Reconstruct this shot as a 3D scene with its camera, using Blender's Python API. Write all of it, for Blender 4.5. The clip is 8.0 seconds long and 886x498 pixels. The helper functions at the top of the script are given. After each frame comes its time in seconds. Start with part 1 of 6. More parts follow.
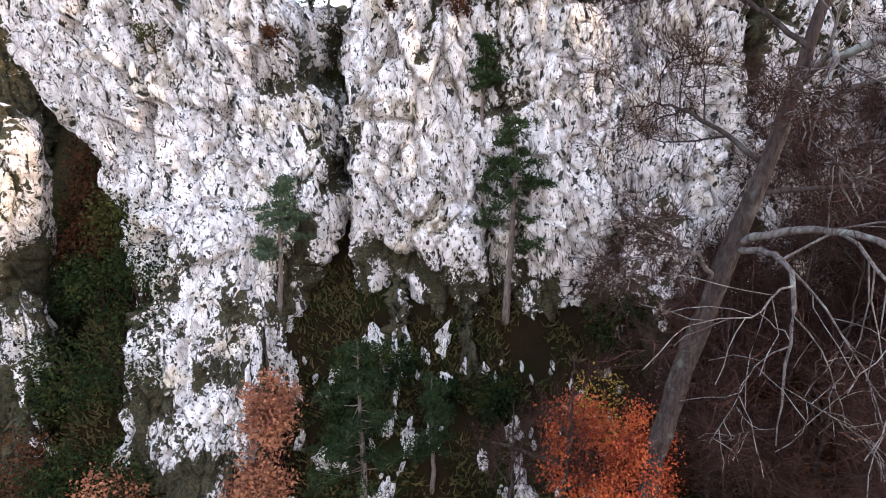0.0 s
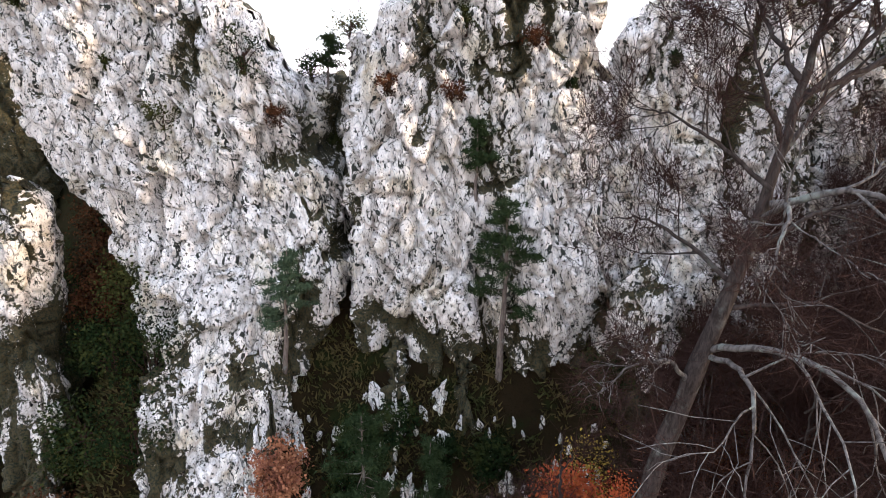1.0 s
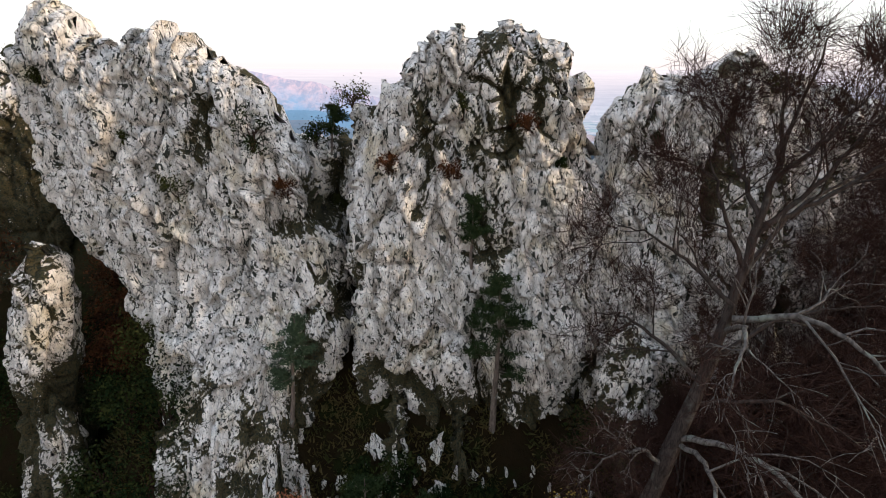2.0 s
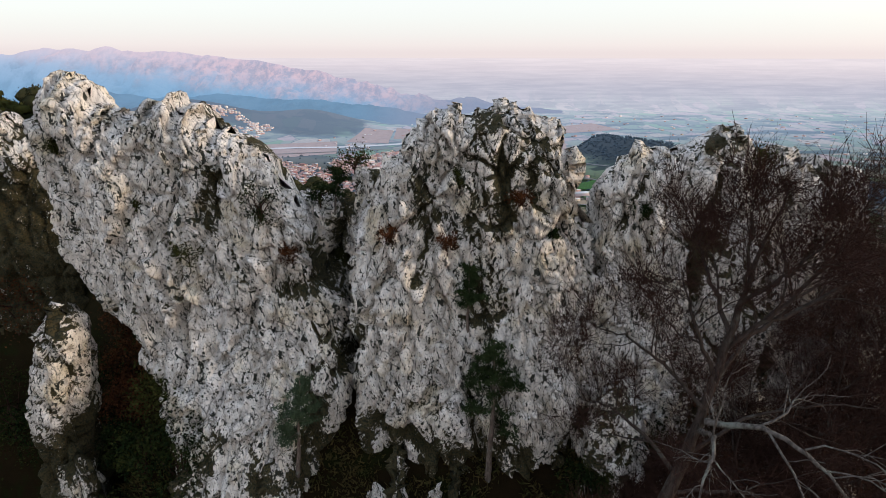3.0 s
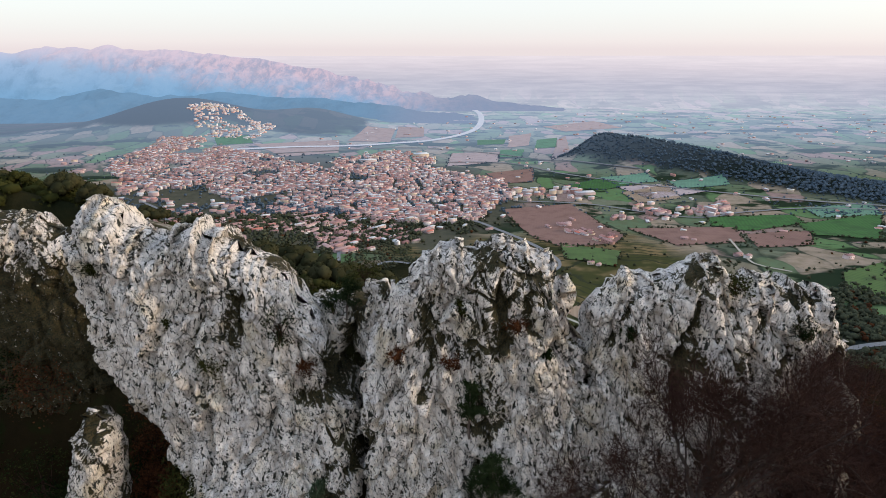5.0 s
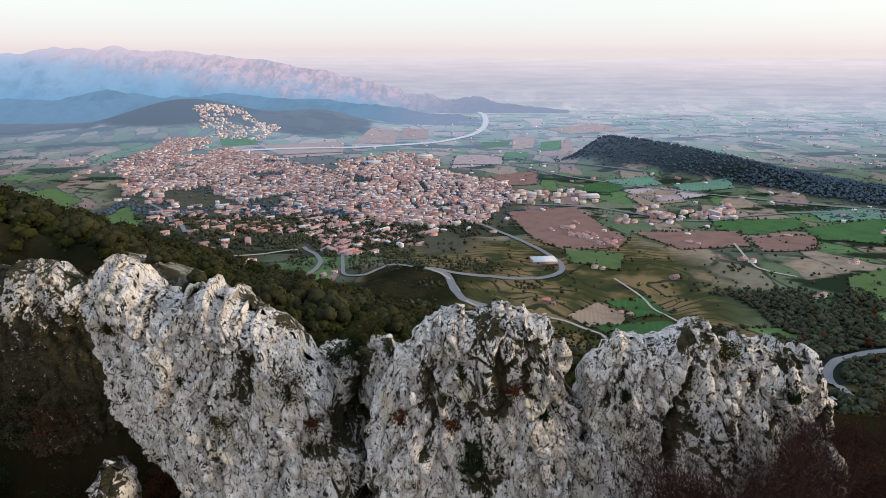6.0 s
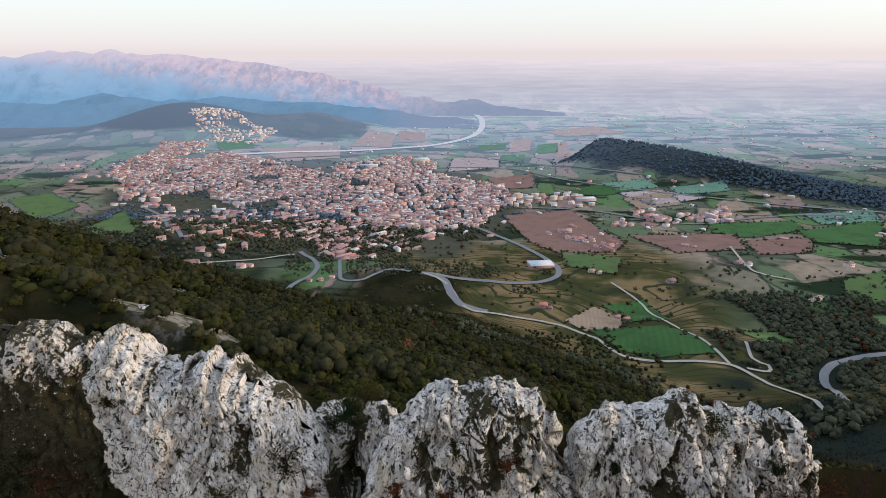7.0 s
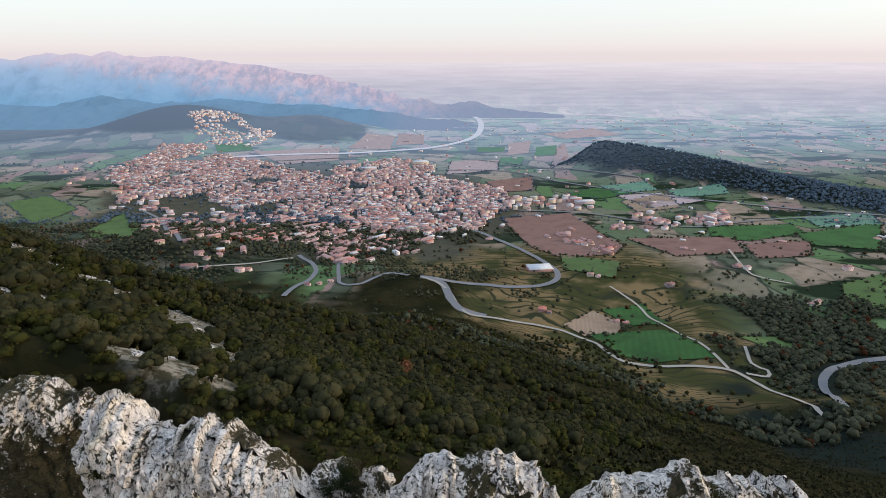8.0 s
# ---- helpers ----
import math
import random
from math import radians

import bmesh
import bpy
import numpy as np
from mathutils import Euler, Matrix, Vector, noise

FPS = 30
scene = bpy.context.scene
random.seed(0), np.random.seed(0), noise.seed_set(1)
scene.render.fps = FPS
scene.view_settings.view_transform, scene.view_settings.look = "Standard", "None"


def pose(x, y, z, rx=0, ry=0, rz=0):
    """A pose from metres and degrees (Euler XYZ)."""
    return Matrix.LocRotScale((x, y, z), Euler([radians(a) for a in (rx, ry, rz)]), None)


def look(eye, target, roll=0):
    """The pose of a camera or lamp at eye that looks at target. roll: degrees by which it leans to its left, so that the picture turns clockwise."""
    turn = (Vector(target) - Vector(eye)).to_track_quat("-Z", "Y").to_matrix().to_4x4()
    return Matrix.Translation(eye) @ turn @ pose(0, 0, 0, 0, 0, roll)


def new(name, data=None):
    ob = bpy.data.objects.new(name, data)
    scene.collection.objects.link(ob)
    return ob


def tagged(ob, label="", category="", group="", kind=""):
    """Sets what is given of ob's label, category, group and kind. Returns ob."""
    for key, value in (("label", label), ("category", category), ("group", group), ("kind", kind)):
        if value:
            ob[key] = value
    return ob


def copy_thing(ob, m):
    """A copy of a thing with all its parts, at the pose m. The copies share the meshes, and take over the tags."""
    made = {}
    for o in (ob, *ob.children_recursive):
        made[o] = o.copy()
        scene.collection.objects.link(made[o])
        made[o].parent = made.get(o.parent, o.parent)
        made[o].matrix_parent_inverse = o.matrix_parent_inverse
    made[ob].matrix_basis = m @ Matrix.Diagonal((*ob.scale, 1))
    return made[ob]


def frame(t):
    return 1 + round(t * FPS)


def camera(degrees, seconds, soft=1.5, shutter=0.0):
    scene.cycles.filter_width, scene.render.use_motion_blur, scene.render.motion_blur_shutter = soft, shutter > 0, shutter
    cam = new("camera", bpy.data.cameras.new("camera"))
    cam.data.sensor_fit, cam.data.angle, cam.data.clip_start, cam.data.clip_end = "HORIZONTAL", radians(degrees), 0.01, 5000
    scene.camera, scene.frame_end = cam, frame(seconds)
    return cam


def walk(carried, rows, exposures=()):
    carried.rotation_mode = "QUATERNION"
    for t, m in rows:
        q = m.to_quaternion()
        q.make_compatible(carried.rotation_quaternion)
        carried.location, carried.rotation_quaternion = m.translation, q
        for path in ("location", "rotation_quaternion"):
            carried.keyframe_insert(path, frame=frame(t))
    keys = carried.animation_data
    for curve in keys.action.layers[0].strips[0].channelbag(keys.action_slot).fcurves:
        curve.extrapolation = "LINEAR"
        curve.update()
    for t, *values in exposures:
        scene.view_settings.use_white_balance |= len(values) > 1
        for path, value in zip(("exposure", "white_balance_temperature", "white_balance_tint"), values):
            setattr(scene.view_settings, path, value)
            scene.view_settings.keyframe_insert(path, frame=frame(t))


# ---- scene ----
cam = camera(76.0, 8.0, soft=0.7)
# seconds, eye, a point looked at, roll
PATH = [
    (0.0, (0.344, 1.052, 398.103), (0.321, 2.967, 397.525), 0.0),
    (0.5, (0.246, 0.865, 400.015), (0.241, 2.776, 399.425), 0.0),
    (1.0, (0.113, 0.577, 402.049), (0.121, 2.484, 401.448), -0.1),
    (1.5, (0.0, 0.215, 404.135), (0.019, 2.118, 403.518), 0.1),
    (2.0, (0.07, -0.138, 406.09), (0.09, 1.764, 405.472), 0.15),
    (3.5, (0.523, -0.274, 412.508), (0.519, 1.612, 411.842), 0.0),
    (4.0, (0.437, -0.526, 414.401), (0.435, 1.36, 413.737), -0.1),
    (4.5, (0.33, -0.618, 416.206), (0.331, 1.269, 415.541), -0.1),
    (6.0, (0.447, -0.734, 422.086), (0.43, 1.154, 421.425), 0.1),
    (6.5, (0.532, -0.553, 424.53), (0.52, 1.335, 423.872), 0.1),
    (7.0, (0.677, -0.027, 426.672), (0.67, 1.863, 426.018), 0.0),
    (7.5, (0.689, 0.926, 428.54), (0.685, 2.817, 427.888), 0.0),
    (8.0, (0.754, 2.052, 430.368), (0.751, 3.944, 429.719), 0.0),
]
EXPOSURES = [(0.0, 1.86, 6050, 21), (1.0, 1.54, 6200, 16), (1.5, 1.18, 6450, 12), (2.0, 0.52, 6450, 11), (3.5, 0.14, 6450, 11), (4.5, 0.14, 6400, 11), (8.0, 0.1, 6350, 11)]
walk(cam, [(t, look(eye, target, roll)) for t, eye, target, roll in PATH], EXPOSURES)

# ---- world and sun ----
SUN_ELEVATION, SUN_AZIMUTH = radians(14), radians(97)  # azimuth from +y towards +x
world = bpy.data.worlds.new("evening_sky")
scene.world = world
world.use_nodes = True
wn = world.node_tree
wn.nodes.clear()
w_out = wn.nodes.new("ShaderNodeOutputWorld")
w_sky = wn.nodes.new("ShaderNodeTexSky")
w_sky.sky_type, w_sky.sun_disc = "NISHITA", False
w_sky.sun_elevation, w_sky.sun_rotation = SUN_ELEVATION, SUN_AZIMUTH
w_sky.dust_density, w_sky.air_density = 3.0, 1.0
w_bg = wn.nodes.new("ShaderNodeBackground")
w_bg.inputs["Strength"].default_value = 0.05
wn.links.new(w_sky.outputs[0], w_bg.inputs["Color"])
# thin bright evening cloud all over, pink and yellow low down
w_tc = wn.nodes.new("ShaderNodeTexCoord")
w_sep = wn.nodes.new("ShaderNodeSeparateXYZ")
wn.links.new(w_tc.outputs["Generated"], w_sep.inputs[0])
w_ramp = wn.nodes.new("ShaderNodeValToRGB")
wn.links.new(w_sep.outputs["Z"], w_ramp.inputs["Fac"])
el = w_ramp.color_ramp.elements
el[0].position, el[0].color = 0.0, (0.84, 0.745, 0.74, 1)
el[1].position, el[1].color = 1.0, (0.68, 0.89, 1.26, 1)
for at, col in ((0.012, (0.88, 0.81, 0.79, 1)), (0.03, (0.86, 0.85, 0.83, 1)), (0.055, (0.845, 0.875, 0.86, 1)), (0.12, (0.85, 0.88, 0.89, 1)), (0.3, (0.82, 0.92, 1.04, 1))):
    e = el.new(at)
    e.color = col
w_veil = wn.nodes.new("ShaderNodeBackground")
w_veil.inputs["Strength"].default_value = 0.89
wn.links.new(w_ramp.outputs[0], w_veil.inputs["Color"])
w_add = wn.nodes.new("ShaderNodeAddShader")
wn.links.new(w_bg.outputs[0], w_add.inputs[0])
wn.links.new(w_veil.outputs[0], w_add.inputs[1])
wn.links.new(w_add.outputs[0], w_out.inputs["Surface"])

sun = new("sun", bpy.data.lights.new("sun", "SUN"))
sun.data.energy, sun.data.angle, sun.data.color = 2.0, radians(8), (1.0, 0.83, 0.62)
sun_way = Vector((math.sin(SUN_AZIMUTH) * math.cos(SUN_ELEVATION), math.cos(SUN_AZIMUTH) * math.cos(SUN_ELEVATION), math.sin(SUN_ELEVATION)))
sun.matrix_world = look(sun_way * 900 + Vector((0, 0, 400)), (0, 0, 400))


# ---- noise on arrays of points ----
def hash3(i, seed):
    i = i.astype(np.int64)
    h = (i[..., 0] * 374761393 + i[..., 1] * 668265263 + i[..., 2] * 2147483647 + seed * 1274126177) & 0xFFFFFFFF
    h = ((h ^ (h >> 13)) * 1274126177) & 0xFFFFFFFF
    h = ((h ^ (h >> 16)) * 2246822519) & 0xFFFFFFFF
    return ((h ^ (h >> 15)) & 0xFFFFFF) / float(0xFFFFFF)


def vnoise(p, seed=0):
    """Smooth value noise of points (n, 3), from -1 to 1."""
    i = np.floor(p)
    f = p - i
    f = f * f * f * (f * (f * 6 - 15) + 10)
    out = np.zeros(len(p))
    for dx in (0, 1):
        wx = f[:, 0] if dx else 1 - f[:, 0]
        for dy in (0, 1):
            wy = f[:, 1] if dy else 1 - f[:, 1]
            for dz in (0, 1):
                wz = f[:, 2] if dz else 1 - f[:, 2]
                out += wx * wy * wz * hash3(i + np.array((dx, dy, dz)), seed)
    return out * 2 - 1


def fbm(p, octaves=4, seed=0, gain=0.5):
    out, amp = np.zeros(len(p)), 1.0
    for o in range(octaves):
        out += amp * vnoise(p * 2.03 ** o + 17.3 * o, seed + o)
        amp *= gain
    return out


def smooth(a, b, x):
    t = np.clip((x - a) / (b - a), 0, 1)
    return t * t * (3 - 2 * t)


# ---- making objects ----
def mesh_of(name, verts, faces, material=None, smooth_shade=False, attrs=None, slots=None):
    """A mesh from arrays of points and of faces (all with as many corners)."""
    verts, faces = np.asarray(verts, dtype=np.float32), np.asarray(faces, dtype=np.int32)
    me = bpy.data.meshes.new(name)
    n, k = faces.shape
    me.vertices.add(len(verts))
    me.vertices.foreach_set("co", verts.ravel())
    me.loops.add(n * k)
    me.loops.foreach_set("vertex_index", faces.ravel())
    me.polygons.add(n)
    me.polygons.foreach_set("loop_start", np.arange(0, n * k, k, dtype=np.int32))
    me.polygons.foreach_set("loop_total", np.full(n, k, dtype=np.int32))
    if smooth_shade:
        me.polygons.foreach_set("use_smooth", np.ones(n, dtype=bool))
    for key, values in (attrs or {}).items():
        a = me.attributes.new(key, "FLOAT", "POINT")
        a.data.foreach_set("value", np.asarray(values, dtype=np.float32))
    me.update()
    me.validate()
    for m in material if isinstance(material, (list, tuple)) else [material]:
        if m:
            me.materials.append(m)
    if slots is not None:
        me.polygons.foreach_set("material_index", np.asarray(slots, dtype=np.int32))
    return me


def part(name, me, parent=None, label="", at=None):
    ob = new(name, me)
    if parent is not None:
        ob.parent = parent
    if at is not None:
        ob.matrix_basis = at
    if label:
        tagged(ob, label)
    return ob


def thing(name, label, category, group="", at=None):
    ob = new(name)
    ob.empty_display_size = 0.3
    if at is not None:
        ob.matrix_basis = at
    return tagged(ob, label, category, group)


# ---- materials ----
class Nodes:
    """A small helper to wire a node material."""

    def __init__(self, name):
        self.mat = bpy.data.materials.new(name)
        self.mat.use_nodes = True
        self.tree = self.mat.node_tree
        self.bsdf = self.tree.nodes["Principled BSDF"]
        self.pos = self.tree.nodes.new("ShaderNodeTexCoord").outputs["Object"]

    def node(self, kind, **inputs):
        n = self.tree.nodes.new(kind)
        for key, value in inputs.items():
            self.put(n.inputs[key], value)
        return n

    def put(self, socket, value):
        if isinstance(value, bpy.types.NodeSocket):
            self.tree.links.new(value, socket)
        else:
            socket.default_value = value

    def scaled(self, scale):
        m = self.node("ShaderNodeMapping", Vector=self.pos)
        m.inputs["Scale"].default_value = scale
        return m.outputs[0]

    def noise(self, scale, detail=4.0, rough=0.55, distort=0.0, stretch=(1, 1, 1)):
        n = self.node("ShaderNodeTexNoise", Vector=self.scaled(stretch), Scale=scale, Detail=detail, Roughness=rough, Distortion=distort)
        return n.outputs["Fac"]

    def step(self, value, a, b):
        n = self.node("ShaderNodeMapRange", Value=value)
        n.interpolation_type = "SMOOTHSTEP"
        n.inputs["From Min"].default_value, n.inputs["From Max"].default_value = a, b
        return n.outputs[0]

    def mix(self, fac, a, b):
        n = self.tree.nodes.new("ShaderNodeMix")
        n.data_type = "RGBA"
        for socket, value in ((n.inputs[0], fac), (n.inputs[6], a), (n.inputs[7], b)):
            if not isinstance(value, (bpy.types.NodeSocket, float, int)) and len(value) == 3:
                value = (*value, 1)
            self.put(socket, value)
        return n.outputs[2]

    def math(self, op, a, b=0.0):
        n = self.tree.nodes.new("ShaderNodeMath")
        n.operation = op
        self.put(n.inputs[0], a)
        self.put(n.inputs[1], b)
        return n.outputs[0]

    def attr(self, name):
        n = self.tree.nodes.new("ShaderNodeAttribute")
        n.attribute_name = name
        return n.outputs["Fac"]

    def random(self):
        return self.tree.nodes.new("ShaderNodeObjectInfo").outputs["Random"]

    def island(self):
        return self.tree.nodes.new("ShaderNodeNewGeometry").outputs["Random Per Island"]

    def done(self, colour, rough=0.9, bump=None, strength=0.5, distance=0.05, specular=0.3):
        b = self.bsdf
        self.put(b.inputs["Base Color"], colour if isinstance(colour, bpy.types.NodeSocket) else (*colour, 1))
        self.put(b.inputs["Roughness"], rough)
        b.inputs["Specular IOR Level"].default_value = specular
        if bump is not None:
            n = self.node("ShaderNodeBump", Height=bump, Strength=strength, Distance=distance)
            self.tree.links.new(n.outputs[0], b.inputs["Normal"])
        return self.mat


def limestone():
    n = Nodes("limestone")
    lean = n.node("ShaderNodeVectorMath", **{})
    lean.operation = "MULTIPLY_ADD"
    wob = n.node("ShaderNodeTexNoise", Vector=n.pos, Scale=1.6, Detail=3.0)
    n.put(lean.inputs[0], wob.outputs["Color"])
    lean.inputs[1].default_value = (0.22, 0.22, 0.22)
    n.put(lean.inputs[2], n.scaled((1, 1, 0.5)))

    def blocks(scale):
        c = n.node("ShaderNodeTexVoronoi", Vector=lean.outputs[0], Scale=scale)
        e = n.tree.nodes.new("ShaderNodeTexVoronoi")
        e.feature = "DISTANCE_TO_EDGE"
        n.put(e.inputs["Vector"], lean.outputs[0])
        e.inputs["Scale"].default_value = scale
        return n.node("ShaderNodeSeparateColor", Color=c.outputs["Color"]).outputs[0], e.outputs["Distance"]

    tone1, edge1 = blocks(1.1)
    tone2, edge2 = blocks(3.1)
    big = n.noise(0.22, 3.0)
    mid = n.noise(1.3, 6.0, 0.65, stretch=(1, 1, 0.45))
    fine = n.noise(9.0, 6.0, 0.75)
    stone = n.mix(n.step(mid, 0.32, 0.60), (0.49, 0.42, 0.353), (0.86, 0.77, 0.675))
    stone = n.mix(n.math("MULTIPLY", tone1, 0.16), stone, (0.47, 0.415, 0.35))
    stone = n.mix(n.math("MULTIPLY", n.step(tone2, 0.6, 1.0), 0.24), stone, (0.40, 0.365, 0.315))
    stone = n.mix(n.math("MULTIPLY", n.step(big, 0.54, 0.74), 0.30), stone, (0.52, 0.52, 0.57))
    stone = n.mix(n.math("MULTIPLY", n.step(n.noise(0.5, 4.0), 0.52, 0.68), 0.45), stone, (0.66, 0.52, 0.30))
    stone = n.mix(n.math("MULTIPLY", n.step(fine, 0.57, 0.68), 0.42), stone, (0.20, 0.18, 0.15))
    gate = n.step(n.noise(0.9, 4.0), 0.40, 0.60)
    stone = n.mix(n.math("MULTIPLY", n.step(edge1, 0.045, 0.010), n.math("ADD", 0.08, n.math("MULTIPLY", gate, 0.6))), stone, (0.045, 0.042, 0.036))
    stone = n.mix(n.math("MULTIPLY", n.step(edge2, 0.05, 0.012), n.math("MULTIPLY", gate, 0.45)), stone, (0.07, 0.065, 0.055))
    streak = n.noise(0.9, 5.0, 0.65, 0.3, stretch=(1.5, 1.5, 0.3))
    stone = n.mix(n.math("MULTIPLY", n.step(streak, 0.50, 0.66), 0.40), stone, (0.26, 0.225, 0.19))
    speck = n.noise(2.9, 4.0, 0.62, 0.5, stretch=(1, 1, 0.5))
    stone = n.mix(n.step(speck, 0.585, 0.605), stone, (0.030, 0.030, 0.022))
    stone = n.mix(n.step(n.noise(7.0, 4.0, 0.65, 0.4, stretch=(1, 1, 0.5)), 0.583, 0.605), stone, (0.040, 0.036, 0.028))
    stone = n.mix(n.math("MULTIPLY", n.step(n.noise(17.0, 3.0, 0.6, stretch=(1, 1, 0.6)), 0.59, 0.63), 0.45), stone, (0.08, 0.075, 0.06))
    green = n.mix(n.noise(2.0, 4.0), (0.030, 0.032, 0.012), (0.085, 0.056, 0.026))
    green = n.mix(n.step(n.noise(9.0, 4.0), 0.4, 0.65), green, (0.016, 0.018, 0.010))
    edge = n.math("ADD", n.attr("moss"), n.math("MULTIPLY", n.math("SUBTRACT", n.noise(3.2, 6.0, 0.8, 0.6), 0.5), 1.7))
    colour = n.mix(n.step(edge, 0.44, 0.52), stone, green)
    joints = n.math("MINIMUM", n.math("MULTIPLY", edge1, 5.0), 0.5)
    joints = n.math("ADD", joints, n.math("MULTIPLY", n.math("MINIMUM", n.math("MULTIPLY", edge2, 5.0), 0.5), 0.5))
    joints = n.math("ADD", joints, n.math("ADD", n.math("MULTIPLY", tone1, 0.7), n.math("MULTIPLY", tone2, 0.45)))
    relief = n.math("ADD", joints, n.math("ADD", n.math("MULTIPLY", fine, 0.8), n.noise(26.0, 4.0, 0.7)))
    return n.done(colour, 0.92, relief, 0.75, 0.08, 0.15)


M_ROCK = limestone()


def land_material(name, air):
    """Scrub on the hills, a patchwork of fields below. air: adds emission that stands in for haze over the distant
    part.
    """
    n = Nodes(name)
    a = n.noise(0.02, 6.0, 0.6)
    b = n.noise(0.35, 6.0, 0.7)
    scrub = n.mix(n.step(a, 0.4, 0.62), (0.012, 0.013, 0.006), (0.032, 0.026, 0.012))
    scrub = n.mix(n.step(b, 0.45, 0.65), scrub, (0.011, 0.013, 0.006))
    dry = n.mix(n.noise(1.6, 6.0, 0.7), (0.019, 0.011, 0.005), (0.007, 0.006, 0.003))
    dry = n.mix(n.step(n.noise(0.5, 4.0), 0.5, 0.62), dry, (0.011, 0.012, 0.004))
    wob = n.node("ShaderNodeVectorMath", **{})
    wob.operation = "MULTIPLY_ADD"
    nz = n.node("ShaderNodeTexNoise", Vector=n.scaled((1, 1, 0)), Scale=0.006, Detail=3.0)
    n.put(wob.inputs[0], nz.outputs["Color"])
    wob.inputs[1].default_value = (90, 90, 0)
    n.put(wob.inputs[2], n.scaled((1.0, 0.62, 0.0)))
    cells = n.node("ShaderNodeTexVoronoi", Vector=wob.outputs[0], Scale=0.0105)
    edge = n.tree.nodes.new("ShaderNodeTexVoronoi")
    edge.feature = "DISTANCE_TO_EDGE"
    n.put(edge.inputs["Vector"], wob.outputs[0])
    edge.inputs["Scale"].default_value = 0.0105
    pick = n.node("ShaderNodeSeparateColor", Color=cells.outputs["Color"])
    ramp = n.tree.nodes.new("ShaderNodeValToRGB")
    ramp.color_ramp.interpolation = "CONSTANT"
    n.put(ramp.inputs[0], pick.outputs[0])
    e = ramp.color_ramp.elements
    e[0].position, e[0].color = 0.0, (0.105, 0.140, 0.078, 1)
    e[1].position, e[1].color = 0.88, (0.100, 0.170, 0.070, 1)
    for at, col in ((0.16, (0.26, 0.175, 0.150, 1)), (0.32, (0.15, 0.16, 0.105, 1)), (0.46, (0.28, 0.215, 0.155, 1)), (0.6, (0.085, 0.10, 0.068, 1)), (0.74, (0.19, 0.165, 0.115, 1))):
        x = e.new(at)
        x.color = col
    farm = n.mix(n.math("MULTIPLY", n.step(n.noise(0.05, 5.0), 0.35, 0.7), 0.4), ramp.outputs[0], (0.10, 0.085, 0.045))
    hedge = n.math("ADD", edge.outputs["Distance"], n.math("MULTIPLY", n.noise(0.03, 4.0), 0.12))
    farm = n.mix(n.math("MULTIPLY", n.step(hedge, 0.12, 0.07), n.step(n.noise(0.011, 3.0), 0.38, 0.6)), farm, (0.035, 0.045, 0.030))
    woods = n.step(n.noise(0.0042, 5.0, 0.6, stretch=(0.7, 1.4, 1)), 0.53, 0.58)
    farm = n.mix(woods, farm, (0.020, 0.030, 0.016))
    # terraces follow the contours
    z = n.node("ShaderNodeSeparateXYZ", Vector=n.pos).outputs["Z"]
    wave = n.math("FRACT", n.math("ADD", n.math("MULTIPLY", z, 0.40), n.math("MULTIPLY", a, 0.35)))
    ter = n.mix(n.step(wave, 0.72, 0.86), n.mix(n.step(n.noise(0.012, 3.0), 0.42, 0.6), (0.048, 0.050, 0.019), (0.18, 0.125, 0.060)), (0.036, 0.038, 0.020))
    farm = n.mix(n.attr("terrace"), farm, ter)
    colour = n.mix(n.attr("farm"), scrub, farm)
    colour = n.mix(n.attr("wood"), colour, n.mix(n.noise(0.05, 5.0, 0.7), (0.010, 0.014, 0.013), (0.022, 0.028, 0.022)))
    colour = n.mix(n.attr("urban"), colour, n.mix(n.noise(0.04, 5.0, 0.7), (0.030, 0.035, 0.020), (0.12, 0.105, 0.075)))
    colour = n.mix(n.attr("dry"), colour, dry)
    gravel = n.mix(n.step(n.noise(0.9, 6.0, 0.7), 0.42, 0.6), (0.065, 0.058, 0.034), (0.26, 0.225, 0.175))
    colour = n.mix(n.attr("stony"), colour, gravel)
    mat = n.done(colour, 0.95, b, 0.7, 0.6, 0.0)
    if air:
        # Haze is painted as emission, paler with distance and weaker over woods.
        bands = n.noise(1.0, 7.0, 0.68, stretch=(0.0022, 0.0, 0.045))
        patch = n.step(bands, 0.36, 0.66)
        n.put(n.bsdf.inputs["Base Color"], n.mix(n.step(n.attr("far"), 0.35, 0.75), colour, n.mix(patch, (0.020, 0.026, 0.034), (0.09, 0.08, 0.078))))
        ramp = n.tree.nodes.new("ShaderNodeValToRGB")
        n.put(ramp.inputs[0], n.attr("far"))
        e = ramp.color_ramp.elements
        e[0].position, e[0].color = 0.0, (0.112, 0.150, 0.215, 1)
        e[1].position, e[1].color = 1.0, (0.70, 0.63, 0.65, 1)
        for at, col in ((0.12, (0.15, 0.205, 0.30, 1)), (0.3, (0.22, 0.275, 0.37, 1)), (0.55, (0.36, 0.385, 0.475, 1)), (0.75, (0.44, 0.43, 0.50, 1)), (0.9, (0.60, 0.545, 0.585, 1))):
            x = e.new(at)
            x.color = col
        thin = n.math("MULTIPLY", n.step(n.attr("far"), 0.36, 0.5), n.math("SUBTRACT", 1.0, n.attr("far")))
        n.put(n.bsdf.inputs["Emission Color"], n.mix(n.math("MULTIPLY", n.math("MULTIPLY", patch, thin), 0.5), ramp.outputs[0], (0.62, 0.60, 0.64)))
